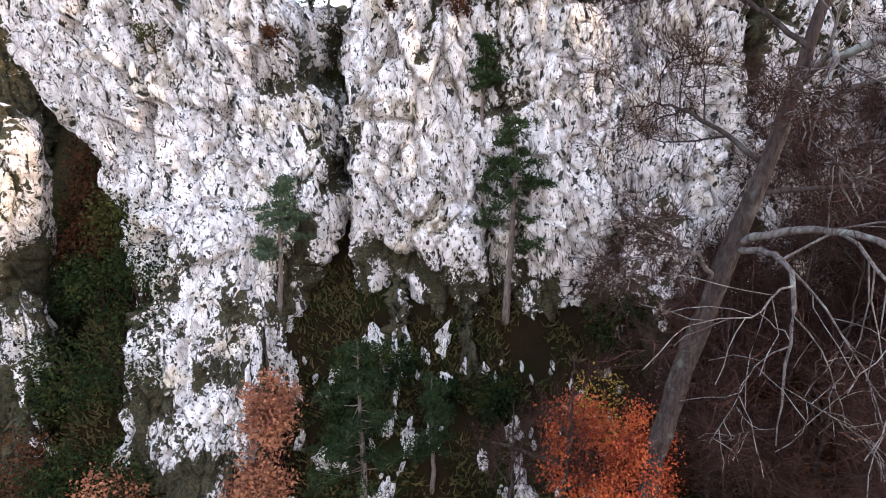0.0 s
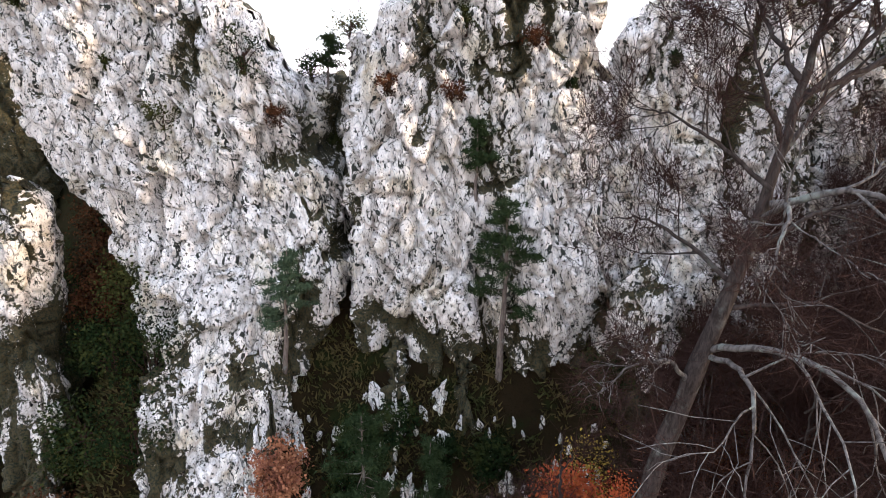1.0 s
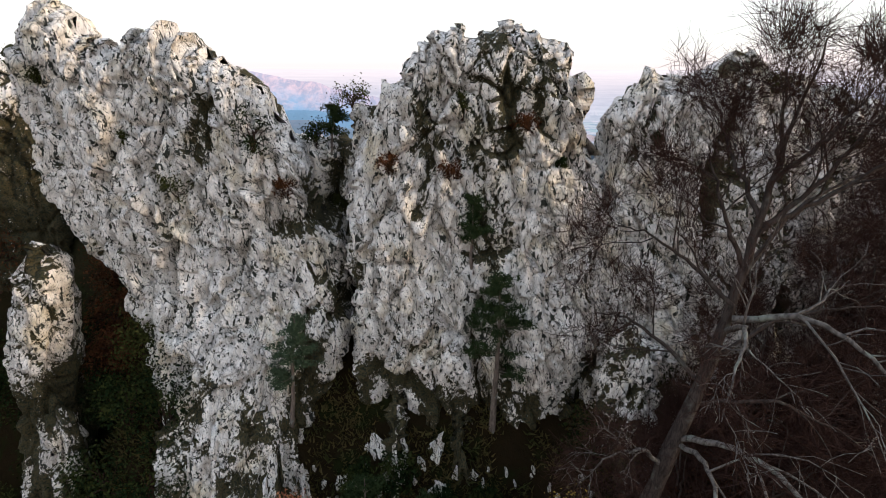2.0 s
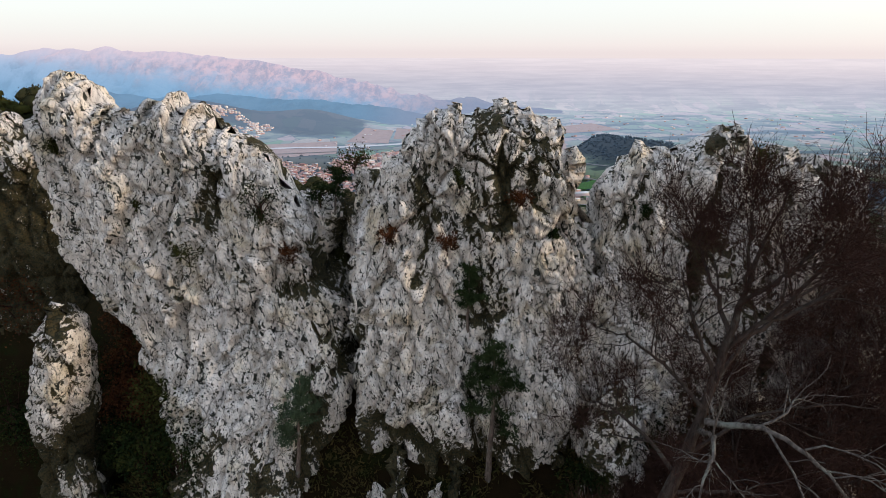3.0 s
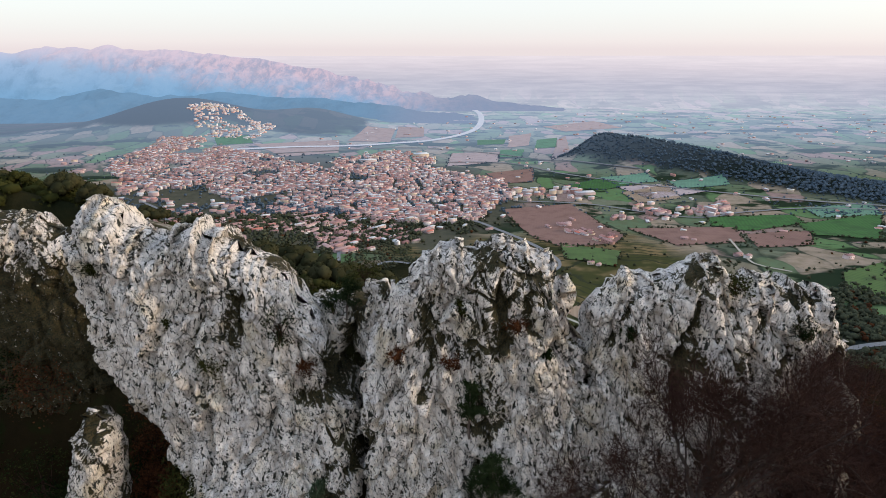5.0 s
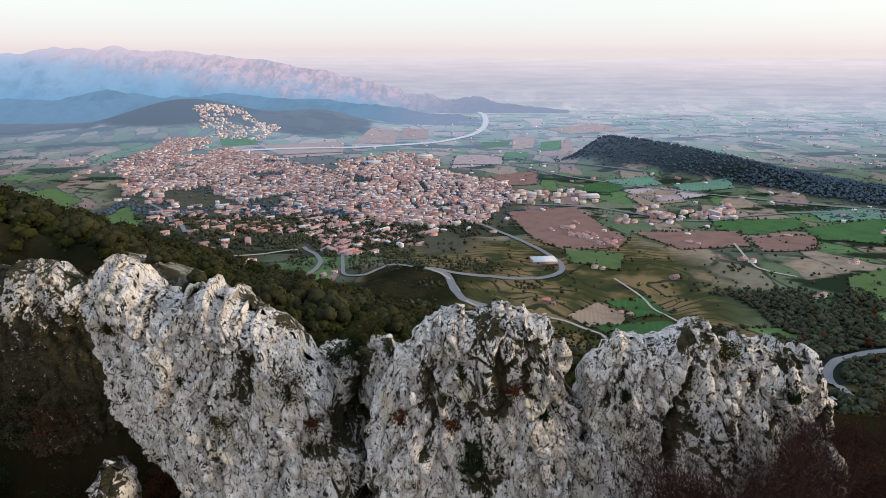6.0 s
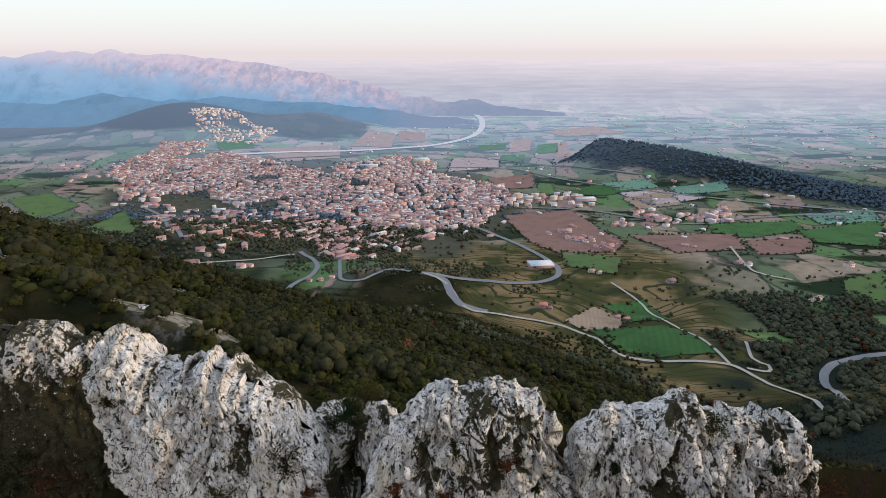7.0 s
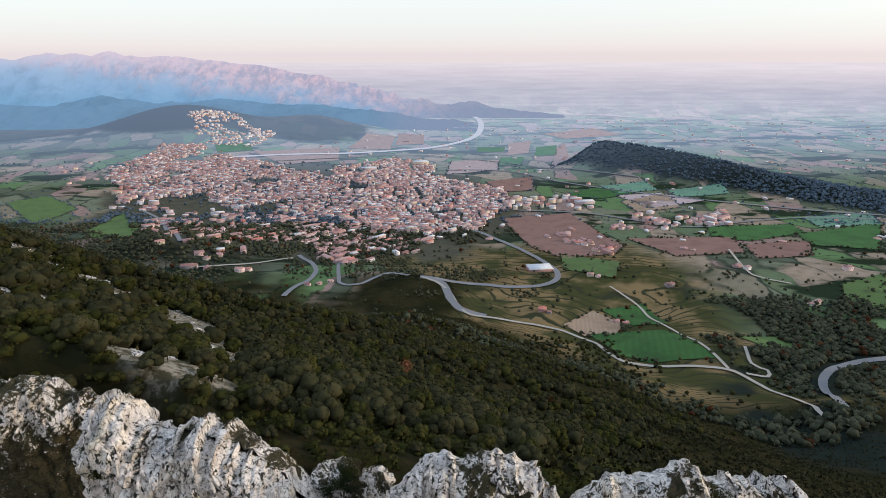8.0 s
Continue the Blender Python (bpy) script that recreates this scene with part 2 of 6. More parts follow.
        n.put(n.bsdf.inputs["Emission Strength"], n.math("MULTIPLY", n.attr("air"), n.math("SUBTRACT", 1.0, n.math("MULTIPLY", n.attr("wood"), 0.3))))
    return mat


M_LAND = land_material("land", False)
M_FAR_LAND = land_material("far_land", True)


# ---- the lie of the land ----
def floor_z(x, y):
    return np.interp(y, (-400, 100, 300, 500, 700, 1000, 1300, 1500, 5000), (150, 150, 125, 95, 62, 30, 6, 0, 0))


def land_z(x, y):
    """Height of the ground sheet."""
    p = np.stack((x, y, np.zeros_like(x)), 1)
    # a ravine cuts in beside the big crag, and the crest swings back with it
    back = np.where(y < 60, y - 9.0 * smooth(-16, -25, x) * smooth(60, 44, y), y)
    spur = np.interp(back, (-500, -60, 0, 10, 18, 22, 26, 30, 34, 38, 46, 85, 130, 160, 435, 733, 1000, 1300, 1500, 5000),
                     (300, 340, 362, 367, 374, 379, 385, 390, 395, 400, 398, 376, 352, 340, 205, 80, 40, 6, 0, 0))
    tilt = np.interp(y, (30, 46, 80, 300, 600, 1000), (0, 0.25, 0.35, 0.35, 0.28, 0.0))
    spur = spur - tilt * (np.clip(x, -150, 260) + 10)
    # the rib that ends in a knoll, and the fall behind it
    spur = spur - 46 * smooth(-25, -140, x) * smooth(135, 260, y) * smooth(1000, 500, y)
    spur = spur + np.interp(y, (60, 200, 500, 900, 1200), (0, 1, 2, 1, 0)) * 4.0 * fbm(p * 0.011, 4, 5)
    spur = spur + 16 * np.exp(-((x + 40) / 70) ** 2 - ((y - 880) / 90) ** 2)
    low = floor_z(x, y) + np.interp(y, (0, 500, 900, 1500), (0, 10, 8, 0)) * fbm(p * 0.006, 3, 9)
    low = low + 45 * np.exp(-((x + 560) / 160) ** 2 - ((y - 1150) / 130) ** 2)
    z = np.logaddexp(spur / 9.0, low / 9.0) * 9.0
    z = np.where(y > 1000, low + (z - low) * smooth(1500, 1000, y), z)
    # the hill with the white houses
    z = z + 165 * np.exp(-((x + 1450) / 460) ** 2 - ((y - 3250) / 330) ** 2)
    z = z + 80 * np.exp(-((x + 760) / 260) ** 2 - ((y - 3420) / 240) ** 2)
    # the long wooded ridge
    ux, uy = x - 930.0, y - 2080.0
    along, across = 0.74 * ux - 0.67 * uy, 0.67 * ux + 0.74 * uy
    z = z + 92 * np.exp(-(across / 150) ** 2) * smooth(-520, -380, along) * smooth(760, -300, along)
    # the bank on which the beech stands
    z = z + 11 * np.exp(-((x - 4.5) / 4.0) ** 2 - ((y - 15.0) / 5.0) ** 2)
    return z + smooth(45, 20, y) * 0.7 * fbm(p * 0.35, 4, 3)


STONY_STRIPS = (([(-108, 135), (-80, 116), (-50, 104), (-28, 74)], 9.0), ([(-66, 80), (-44, 63.5), (-25, 50.5)], 6.5))


def stony(x, y):
    """Where the hillside is open stony ground, 0 to 1."""
    out = np.zeros_like(x)
    wob = 2.5 * fbm(np.stack((x * 0.12, y * 0.12, 0 * x), 1), 3, 84)
    for line, width in STONY_STRIPS:
        for (x0, y0), (x1, y1) in zip(line, line[1:]):
            a, b = x1 - x0, y1 - y0
            t = np.clip(((x - x0) * a + (y - y0) * b) / (a * a + b * b), 0, 1)
            d = np.hypot(x - x0 - t * a, y - y0 - t * b)
            out = np.maximum(out, smooth(width, 0.5 * width, d + wob))
    return out


def land_masks(x, y):
    p = np.stack((x, y, np.zeros_like(x)), 1)
    wob = 40 * fbm(p * 0.01, 3, 61)
    low = land_z(x, y) - floor_z(x, y)
    farm = smooth(26, 10, low + 0.15 * wob) * smooth(400, 520, y + wob)
    farm = np.maximum(farm, smooth(1350, 1500, y))
    terrace = smooth(1330, 1200, y + wob) * smooth(-160, -40, x + wob) * smooth(520, 380, x + wob)
    ux, uy = x - 930.0, y - 2080.0
    along, across = 0.74 * ux - 0.67 * uy, 0.67 * ux + 0.74 * uy
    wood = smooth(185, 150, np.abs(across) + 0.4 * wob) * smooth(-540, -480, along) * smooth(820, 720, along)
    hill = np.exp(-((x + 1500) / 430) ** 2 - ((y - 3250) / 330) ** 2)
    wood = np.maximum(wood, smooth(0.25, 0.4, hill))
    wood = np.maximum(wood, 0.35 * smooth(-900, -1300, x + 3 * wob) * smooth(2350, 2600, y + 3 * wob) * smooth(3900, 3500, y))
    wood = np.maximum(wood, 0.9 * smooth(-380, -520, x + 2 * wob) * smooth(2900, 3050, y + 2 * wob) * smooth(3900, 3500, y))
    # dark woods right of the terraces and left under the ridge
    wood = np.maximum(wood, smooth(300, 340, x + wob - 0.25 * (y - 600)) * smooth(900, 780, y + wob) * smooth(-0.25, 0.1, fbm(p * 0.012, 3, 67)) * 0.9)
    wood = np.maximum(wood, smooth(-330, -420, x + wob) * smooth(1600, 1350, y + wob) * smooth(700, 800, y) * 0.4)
    dry = smooth(44, 34, y)
    urban = smooth(1.12, 0.92, ((x + 420 + 0.25 * (y - 1720)) / 640) ** 2 + ((y - 1720) / 640) ** 2 + 0.004 * wob)
    return {"farm": farm, "terrace": terrace, "wood": wood, "dry": dry, "urban": urban, "stony": stony(x, y)}


def land_sheet(ys, us, half, lift=None):
    Y, U = np.meshgrid(ys, us, indexing="ij")
    X = U * (110 + half * np.clip(Y, 0, None))
    x, y = X.ravel(), Y.ravel()
    z = land_z(x, y)
    if lift is not None:
        z = z + lift(x, y)
    r, c = len(ys), len(us)
    i = np.arange(r * c).reshape(r, c)
    f = np.stack((i[:-1, :-1], i[:-1, 1:], i[1:, 1:], i[1:, :-1]), -1).reshape(-1, 4)
    return np.stack((x, y, z), 1), f, land_masks(x, y)


def build_ground():
    ys = [-400.0]
    while ys[-1] < 1900:
        y = ys[-1]
        ys.append(y + (14 if y < -30 else 0.6 if y < 45 else 0.6 + (y - 45) * 0.0135))
    ys[-1] = 1900.0
    us = np.linspace(-1, 1, 321)
    us = us * (0.55 + 0.45 * us ** 2)
    v, f, masks = land_sheet(np.array(ys), us, 1.25)
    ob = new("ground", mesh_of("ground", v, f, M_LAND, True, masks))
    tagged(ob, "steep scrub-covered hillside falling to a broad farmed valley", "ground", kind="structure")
    # the plain beyond, drawn up to the skyline by its distance
    ys = np.concatenate((np.linspace(1900, 4500, 130), np.linspace(4510, 4885, 50)))
    rise = lambda x, y: 368 * np.clip((y - 4400) / 485, 0, 1) ** 1.7
    v, f, masks = land_sheet(ys, np.linspace(-1, 1, 221), 1.25, rise)
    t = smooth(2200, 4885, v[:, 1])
    # air: strength of the painted haze glow; far: its colour towards the skyline
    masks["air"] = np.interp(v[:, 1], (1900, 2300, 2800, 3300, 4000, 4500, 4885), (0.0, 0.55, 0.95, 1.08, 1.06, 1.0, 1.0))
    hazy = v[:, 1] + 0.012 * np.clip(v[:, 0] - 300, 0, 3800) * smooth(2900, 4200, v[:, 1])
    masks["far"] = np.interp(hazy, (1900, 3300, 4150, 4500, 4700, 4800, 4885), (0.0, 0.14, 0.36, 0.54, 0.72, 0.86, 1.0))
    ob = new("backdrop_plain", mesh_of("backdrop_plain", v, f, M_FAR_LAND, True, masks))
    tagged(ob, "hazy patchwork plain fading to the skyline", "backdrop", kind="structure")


build_ground()


def on_land(x, y, sink=0.2):
    return (x, y, float(land_z(np.array([float(x)]), np.array([float(y)]))[0]) - sink)


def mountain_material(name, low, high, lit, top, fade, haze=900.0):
    """Distant range whose glow paints in blue haze, and pink sun on its middle slopes."""
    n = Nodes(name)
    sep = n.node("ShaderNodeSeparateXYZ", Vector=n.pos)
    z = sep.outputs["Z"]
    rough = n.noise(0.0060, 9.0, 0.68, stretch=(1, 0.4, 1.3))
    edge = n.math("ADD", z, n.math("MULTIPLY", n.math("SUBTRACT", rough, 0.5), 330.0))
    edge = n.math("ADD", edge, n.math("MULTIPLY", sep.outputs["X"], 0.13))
    # Air haze and evening sunlight are mixed into the emission colour.
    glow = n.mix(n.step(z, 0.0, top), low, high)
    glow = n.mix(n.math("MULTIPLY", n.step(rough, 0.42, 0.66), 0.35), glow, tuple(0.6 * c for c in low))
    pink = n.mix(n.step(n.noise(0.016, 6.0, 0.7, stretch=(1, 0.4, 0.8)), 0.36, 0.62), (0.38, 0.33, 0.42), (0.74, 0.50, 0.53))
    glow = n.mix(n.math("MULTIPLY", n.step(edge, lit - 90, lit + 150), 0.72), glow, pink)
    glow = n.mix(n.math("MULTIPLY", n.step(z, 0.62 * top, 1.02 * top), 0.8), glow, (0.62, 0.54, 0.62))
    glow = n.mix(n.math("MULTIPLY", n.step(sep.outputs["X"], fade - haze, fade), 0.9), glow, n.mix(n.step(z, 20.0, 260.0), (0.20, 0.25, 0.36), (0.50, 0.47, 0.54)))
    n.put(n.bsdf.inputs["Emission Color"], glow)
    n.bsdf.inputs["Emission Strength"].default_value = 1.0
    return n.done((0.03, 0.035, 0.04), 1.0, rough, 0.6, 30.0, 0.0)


def mountain_range(name, label, material, y0, depth, crest, seed):
    """crest: (x, height) pairs of the skyline. The range falls to the plain in front."""
    xs = np.linspace(crest[0][0], crest[-1][0], 260)
    vs = np.linspace(0, 1, 60)
    V, X = np.meshgrid(vs, xs, indexing="ij")
    x, v = X.ravel(), V.ravel()
    h = np.interp(x, [c[0] for c in crest], [c[1] for c in crest])
    p = np.stack((x * 0.004, v * 3.0, np.zeros_like(x)), 1)
    spurs = fbm(p, 4, seed)
    h = h * (1 + 0.035 * fbm(np.stack((x * 0.006, 0 * x, 0 * x), 1), 4, seed + 9))
    gully = np.abs(fbm(np.stack((x * 0.009 + 0.8 * spurs, v * 1.2, 0 * x), 1), 3, seed + 3))
    z = h * np.clip(v ** 0.9 - 0.16 * gully * np.sin(np.pi * v) + 0.20 * spurs * np.sin(np.pi * v), -0.05, 1.2) + 7 * fbm(p * 3.1, 3, seed + 5) * v
    y = y0 + depth * v
    i = np.arange(len(x)).reshape(V.shape)
    f = np.stack((i[:-1, :-1], i[:-1, 1:], i[1:, 1:], i[1:, :-1]), -1).reshape(-1, 4)
    ob = new(name, mesh_of(name, np.stack((x, y, z), 1), f, material, True))
    return tagged(ob, label, "backdrop", kind="structure")


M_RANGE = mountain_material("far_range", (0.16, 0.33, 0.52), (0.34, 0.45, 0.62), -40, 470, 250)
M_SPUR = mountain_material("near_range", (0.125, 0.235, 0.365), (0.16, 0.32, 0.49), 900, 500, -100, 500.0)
mountain_range("backdrop_mountains", "distant mountains painted with blue haze and pink sunlit crests", M_RANGE, 4150, 650,
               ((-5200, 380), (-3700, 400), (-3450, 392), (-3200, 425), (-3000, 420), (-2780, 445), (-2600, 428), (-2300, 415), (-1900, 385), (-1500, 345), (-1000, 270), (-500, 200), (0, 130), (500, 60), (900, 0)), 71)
mountain_range("backdrop_foothills", "wooded foothills across the valley, painted dark blue with haze", M_SPUR, 3450, 500,
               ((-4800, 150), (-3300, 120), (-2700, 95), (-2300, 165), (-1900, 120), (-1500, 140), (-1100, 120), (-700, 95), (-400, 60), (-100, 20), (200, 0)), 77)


# ---- the crags ----
def facets(q, seed):
    """Broken blocks: each cell is a tilted plane. The height, and how near a joint."""
    i = np.floor(q)
    f1, f2 = np.full(len(q), 9.0), np.full(len(q), 9.0)
    height = np.zeros(len(q))
    for dx in (-1, 0, 1):
        for dy in (-1, 0, 1):
            for dz in (-1, 0, 1):
                c = i + np.array((dx, dy, dz))
                h = hash3(c, seed)
                o = q - c - np.stack((h, (h * 57.31) % 1, (h * 131.7) % 1), 1)
                d = np.sqrt((o ** 2).sum(1))
                near = d < f1
                tilt = np.stack(((h * 311.7) % 1, (h * 517.3) % 1, (h * 713.9) % 1), 1) - 0.5
                plane = ((h * 917.1) % 1 - 0.5) + 1.5 * (o * tilt).sum(1)
                f2 = np.where(near, f1, np.minimum(f2, d))
                height = np.where(near, plane, height)
                f1 = np.where(near, d, f1)
    return height, f2 - f1


def rock_relief(p, rough=1.0):
    """How far the rock stands out at points p, how deep in a crack each lies, and where pits are."""
    warp = np.stack((fbm(p * 0.8, 3, 41), fbm(p * 0.8, 3, 42), fbm(p * 0.8, 3, 43)), 1)
    q = p + 0.09 * warp
    q = q + q[:, 2:3] * np.array((0.22, 0.0, 0.0))  # the beds lean
    big = fbm(q * np.array((0.16, 0.16, 0.09)), 3, 11)
    b1, e1 = facets(q * np.array((0.50, 0.50, 0.24)), 21)
    b2, e2 = facets(q * np.array((1.25, 1.25, 0.62)), 22)
    b3, e3 = facets(q * np.array((3.2, 3.2, 1.8)) + 0.2 * warp, 23)
    crack, crack2 = smooth(0.09, 0.0, e1), smooth(0.10, 0.0, e2)
    ridged = 1 - np.abs(vnoise(q * np.array((2.2, 2.2, 0.8)), 31))
    pit = smooth(0.40, 0.60, vnoise(q * np.array((2.7, 2.7, 0.9)), 33) + 0.25 * warp[:, 0])
    cut, green = grooves(p)
    d = 0.5 * big + 0.56 * b1 - 0.32 * crack + 0.40 * b2 - 0.24 * crack2 + 0.10 * b3 - 0.08 * smooth(0.12, 0, e3)
    d += 0.10 * (ridged - 0.7) - 0.15 * pit + 0.03 * fbm(p * 6.0, 3, 35, 0.6) - cut
    return d * rough, np.maximum(crack, 0.8 * crack2), pit, green


# the great clefts of the face: (x, z) along each, width, depth, how green
CLEFTS_LEFT = [
    ([(-15.8, 401.0), (-15.0, 397.8), (-14.4, 395.0), (-14.6, 392.5)], 0.26, 1.0, 0.25),
    ([(-13.6, 405.0), (-15.0, 400.6), (-14.2, 397.6)], 0.28, 0.6, 0.4),
    ([(-14.1, 390.6), (-14.4, 388.2)], 0.5, 1.3, 0.0),
    ([(-9.7, 397.2), (-11.0, 395.3), (-11.9, 393.8)], 0.18, 0.6, 0.0),
    ([(-11.6, 404.6), (-12.2, 402.0)], 0.35, 0.3, 0.5),
    ([(-17.8, 408.0), (-18.4, 404.8), (-17.2, 401.6)], 0.22, 0.5, 0.3),
    ([(-6.6, 391.5), (-6.8, 388.2)], 0.5, 0.7, 0.6),
]
CLEFTS_MIDDLE = [
    ([(-5.0, 403.5), (-5.3, 401.3), (-6.1, 398.6), (-5.0, 397.4), (-4.5, 396.2), (-5.1, 393.1)], 0.4, 0.8, 0.55),
    ([(-6.0, 400.6), (-6.0, 398.4), (-8.0, 397.9)], 0.6, 0.8, 0.55),
    ([(-3.5, 393.6), (-2.3, 392.1), (-1.1, 391.3), (-0.3, 392.6)], 0.22, 0.9, 0.25),
    ([(-2.1, 399.5), (-3.3, 398.3), (-3.5, 396.4), (-1.6, 396.2)], 0.16, 0.6, 0.1),
    ([(-0.7, 404.6), (-0.9, 403.4), (-0.4, 401.9), (-0.8, 399.2)], 0.36, 0.35, 0.5),
    ([(-3.9, 390.3), (-1.7, 389.5), (-0.2, 388.3)], 0.4, 0.7, 0.55),
]
CLEFTS_RIGHT = [
    ([(3.6, 405.0), (3.4, 403.6), (3.9, 402.3)], 0.36, 0.3, 0.36),
    ([(-1.2, 402.0), (0.6, 402.6), (1.6, 401.6)], 0.3, 0.3, 0.45),
    ([(5.2, 404.6), (5.6, 402.6)], 0.3, 0.25, 0.45),
    ([(2.2, 394.4), (2.3, 391.1), (2.2, 389.5)], 0.2, 0.8, 0.3),
    ([(8.2, 403.2), (8.7, 399.2), (8.4, 394.0), (8.8, 389.0)], 0.35, 0.8, 0.35),
    ([(9.9, 401.6), (10.9, 404.2)], 0.35, 0.5, 0.5),
    ([(15.0, 404.6), (14.0, 401.0), (14.4, 396.0)], 0.35, 0.7, 0.4),
    ([(18.6, 404.0), (18.4, 399.0), (18.8, 393.0)], 0.35, 0.8, 0.45),
]


def grooves(p):
    """How deep the clefts cut at points p, and how green they are."""
    cut, green = np.zeros(len(p)), np.zeros(len(p))
    wob = np.stack((0.35 * vnoise(p * 0.9, 91) + 0.15 * vnoise(p * 2.7, 92), 0.25 * vnoise(p * 0.9, 93)), 1)
    q = p[:, (0, 2)] + wob
    for line, width, depth, moss in CLEFTS_LEFT + CLEFTS_MIDDLE + CLEFTS_RIGHT:
        near = np.full(len(p), 9.0)
        for (x0, z0), (x1, z1) in zip(line, line[1:]):
            a, b = np.array((x0, z0)), np.array((x1 - x0, z1 - z0))
            t = np.clip(((q - a) @ b) / (b @ b), 0, 1)
            near = np.minimum(near, np.sqrt(((q - a - t[:, None] * b) ** 2).sum(1)))
        g = np.exp(-(near / width) ** 2)
        cut += depth * g
        green = np.maximum(green, moss * np.exp(-(near / (1.3 * width)) ** 2))
    return cut, green


def buttress(crag, bottom, top, dome=1.6, power=2.7, rough=1.0, moss=0.0, spacing=0.105, green_below=0.0):
    """A rock pillar: bottom and top are (centre x, centre y, half width, half depth, z)."""
    (x0, y0, a0, b0, z0), (x1, y1, a1, b1, z1) = bottom, top
    nv = int((z1 - z0) / spacing / 1.15)
    v = np.linspace(0, 1, nv) ** 0.9
    v = np.append(v, 1.0)
    round_len = max(a0, a1) * 2 + max(b0, b1) * 2
    nt = int(round_len / spacing * 0.95)
    t = np.linspace(0, 1, nt, endpoint=False)
    # closer columns on the face that looks to -y
    theta = -math.pi / 2 + 2 * math.pi * (t - 0.5) * (0.62 + 0.38 * (2 * np.abs(t - 0.5)) ** 3.0)
    V, T = np.meshgrid(v, theta, indexing="ij")
    Z = z0 + (z1 - z0) * V
    cap = np.clip((Z - (z1 - dome)) / dome, 0, 1)
    shrink = np.sqrt(np.clip(1 - cap ** 2.4, 0.0004, 1))
    lerp = lambda a, b: a + (b - a) * V
    c, s = np.cos(T), np.sin(T)
    X = lerp(x0, x1) + lerp(a0, a1) * shrink * np.sign(c) * np.abs(c) ** (2 / power)
    Y = lerp(y0, y1) + lerp(b0, b1) * shrink * np.sign(s) * np.abs(s) ** (2 / power)
    G = np.stack((X, Y, Z), -1)
    dv, dt = np.gradient(G, axis=0), np.roll(G, -1, 1) - np.roll(G, 1, 1)
    nrm = np.cross(dt, dv)
    nrm /= np.linalg.norm(nrm, axis=2, keepdims=True) + 1e-9
    p = G.reshape(-1, 3)
    d, crack, pit, green = rock_relief(p, rough)
    out = nrm.reshape(-1, 3) * np.array((1.0, 1.0, 0.3))
    P = p + out * (d[:, None] - 0.12)
    P[:, 2] += 0.45 * cap.ravel() * (vnoise(p * np.array((1.1, 1.1, 0.0)), 57) + 0.6 * vnoise(p * np.array((2.9, 2.9, 0.0)), 58))
    G = P.reshape(G.shape)
    dv, dt = np.gradient(G, axis=0), np.roll(G, -1, 1) - np.roll(G, 1, 1)
    nrm = np.cross(dt, dv)
    nrm /= np.linalg.norm(nrm, axis=2, keepdims=True) + 1e-9
    flat = nrm[..., 2].ravel()
    patch = fbm(p * np.array((0.33, 0.33, 0.14)), 4, 51)
    m = 0.30 * smooth(0.3, 0.8, flat) + 0.34 * crack * smooth(-0.35, 0.4, patch) + 0.34 * smooth(0.48, 0.9, patch) + 0.32 * pit * smooth(-0.4, 0.3, patch) + green
    low = smooth(391.5, 386.5, p[:, 2] + 1.6 * patch)
    m += low * (0.42 + 0.55 * vnoise(p * np.array((1.5, 1.5, 0.35)), 53)) + moss
    m += 0.42 * smooth(green_below, green_below - 6.0, p[:, 2] + 2.0 * patch)
    r, k = V.shape
    i = np.arange(r * k).reshape(r, k)
    j = np.roll(i, -1, 1)
    f = np.stack((i[:-1], j[:-1], j[1:], i[1:]), -1).reshape(-1, 4)
    return part("buttress", mesh_of("buttress", P, f, M_ROCK, False, {"moss": m}), crag)


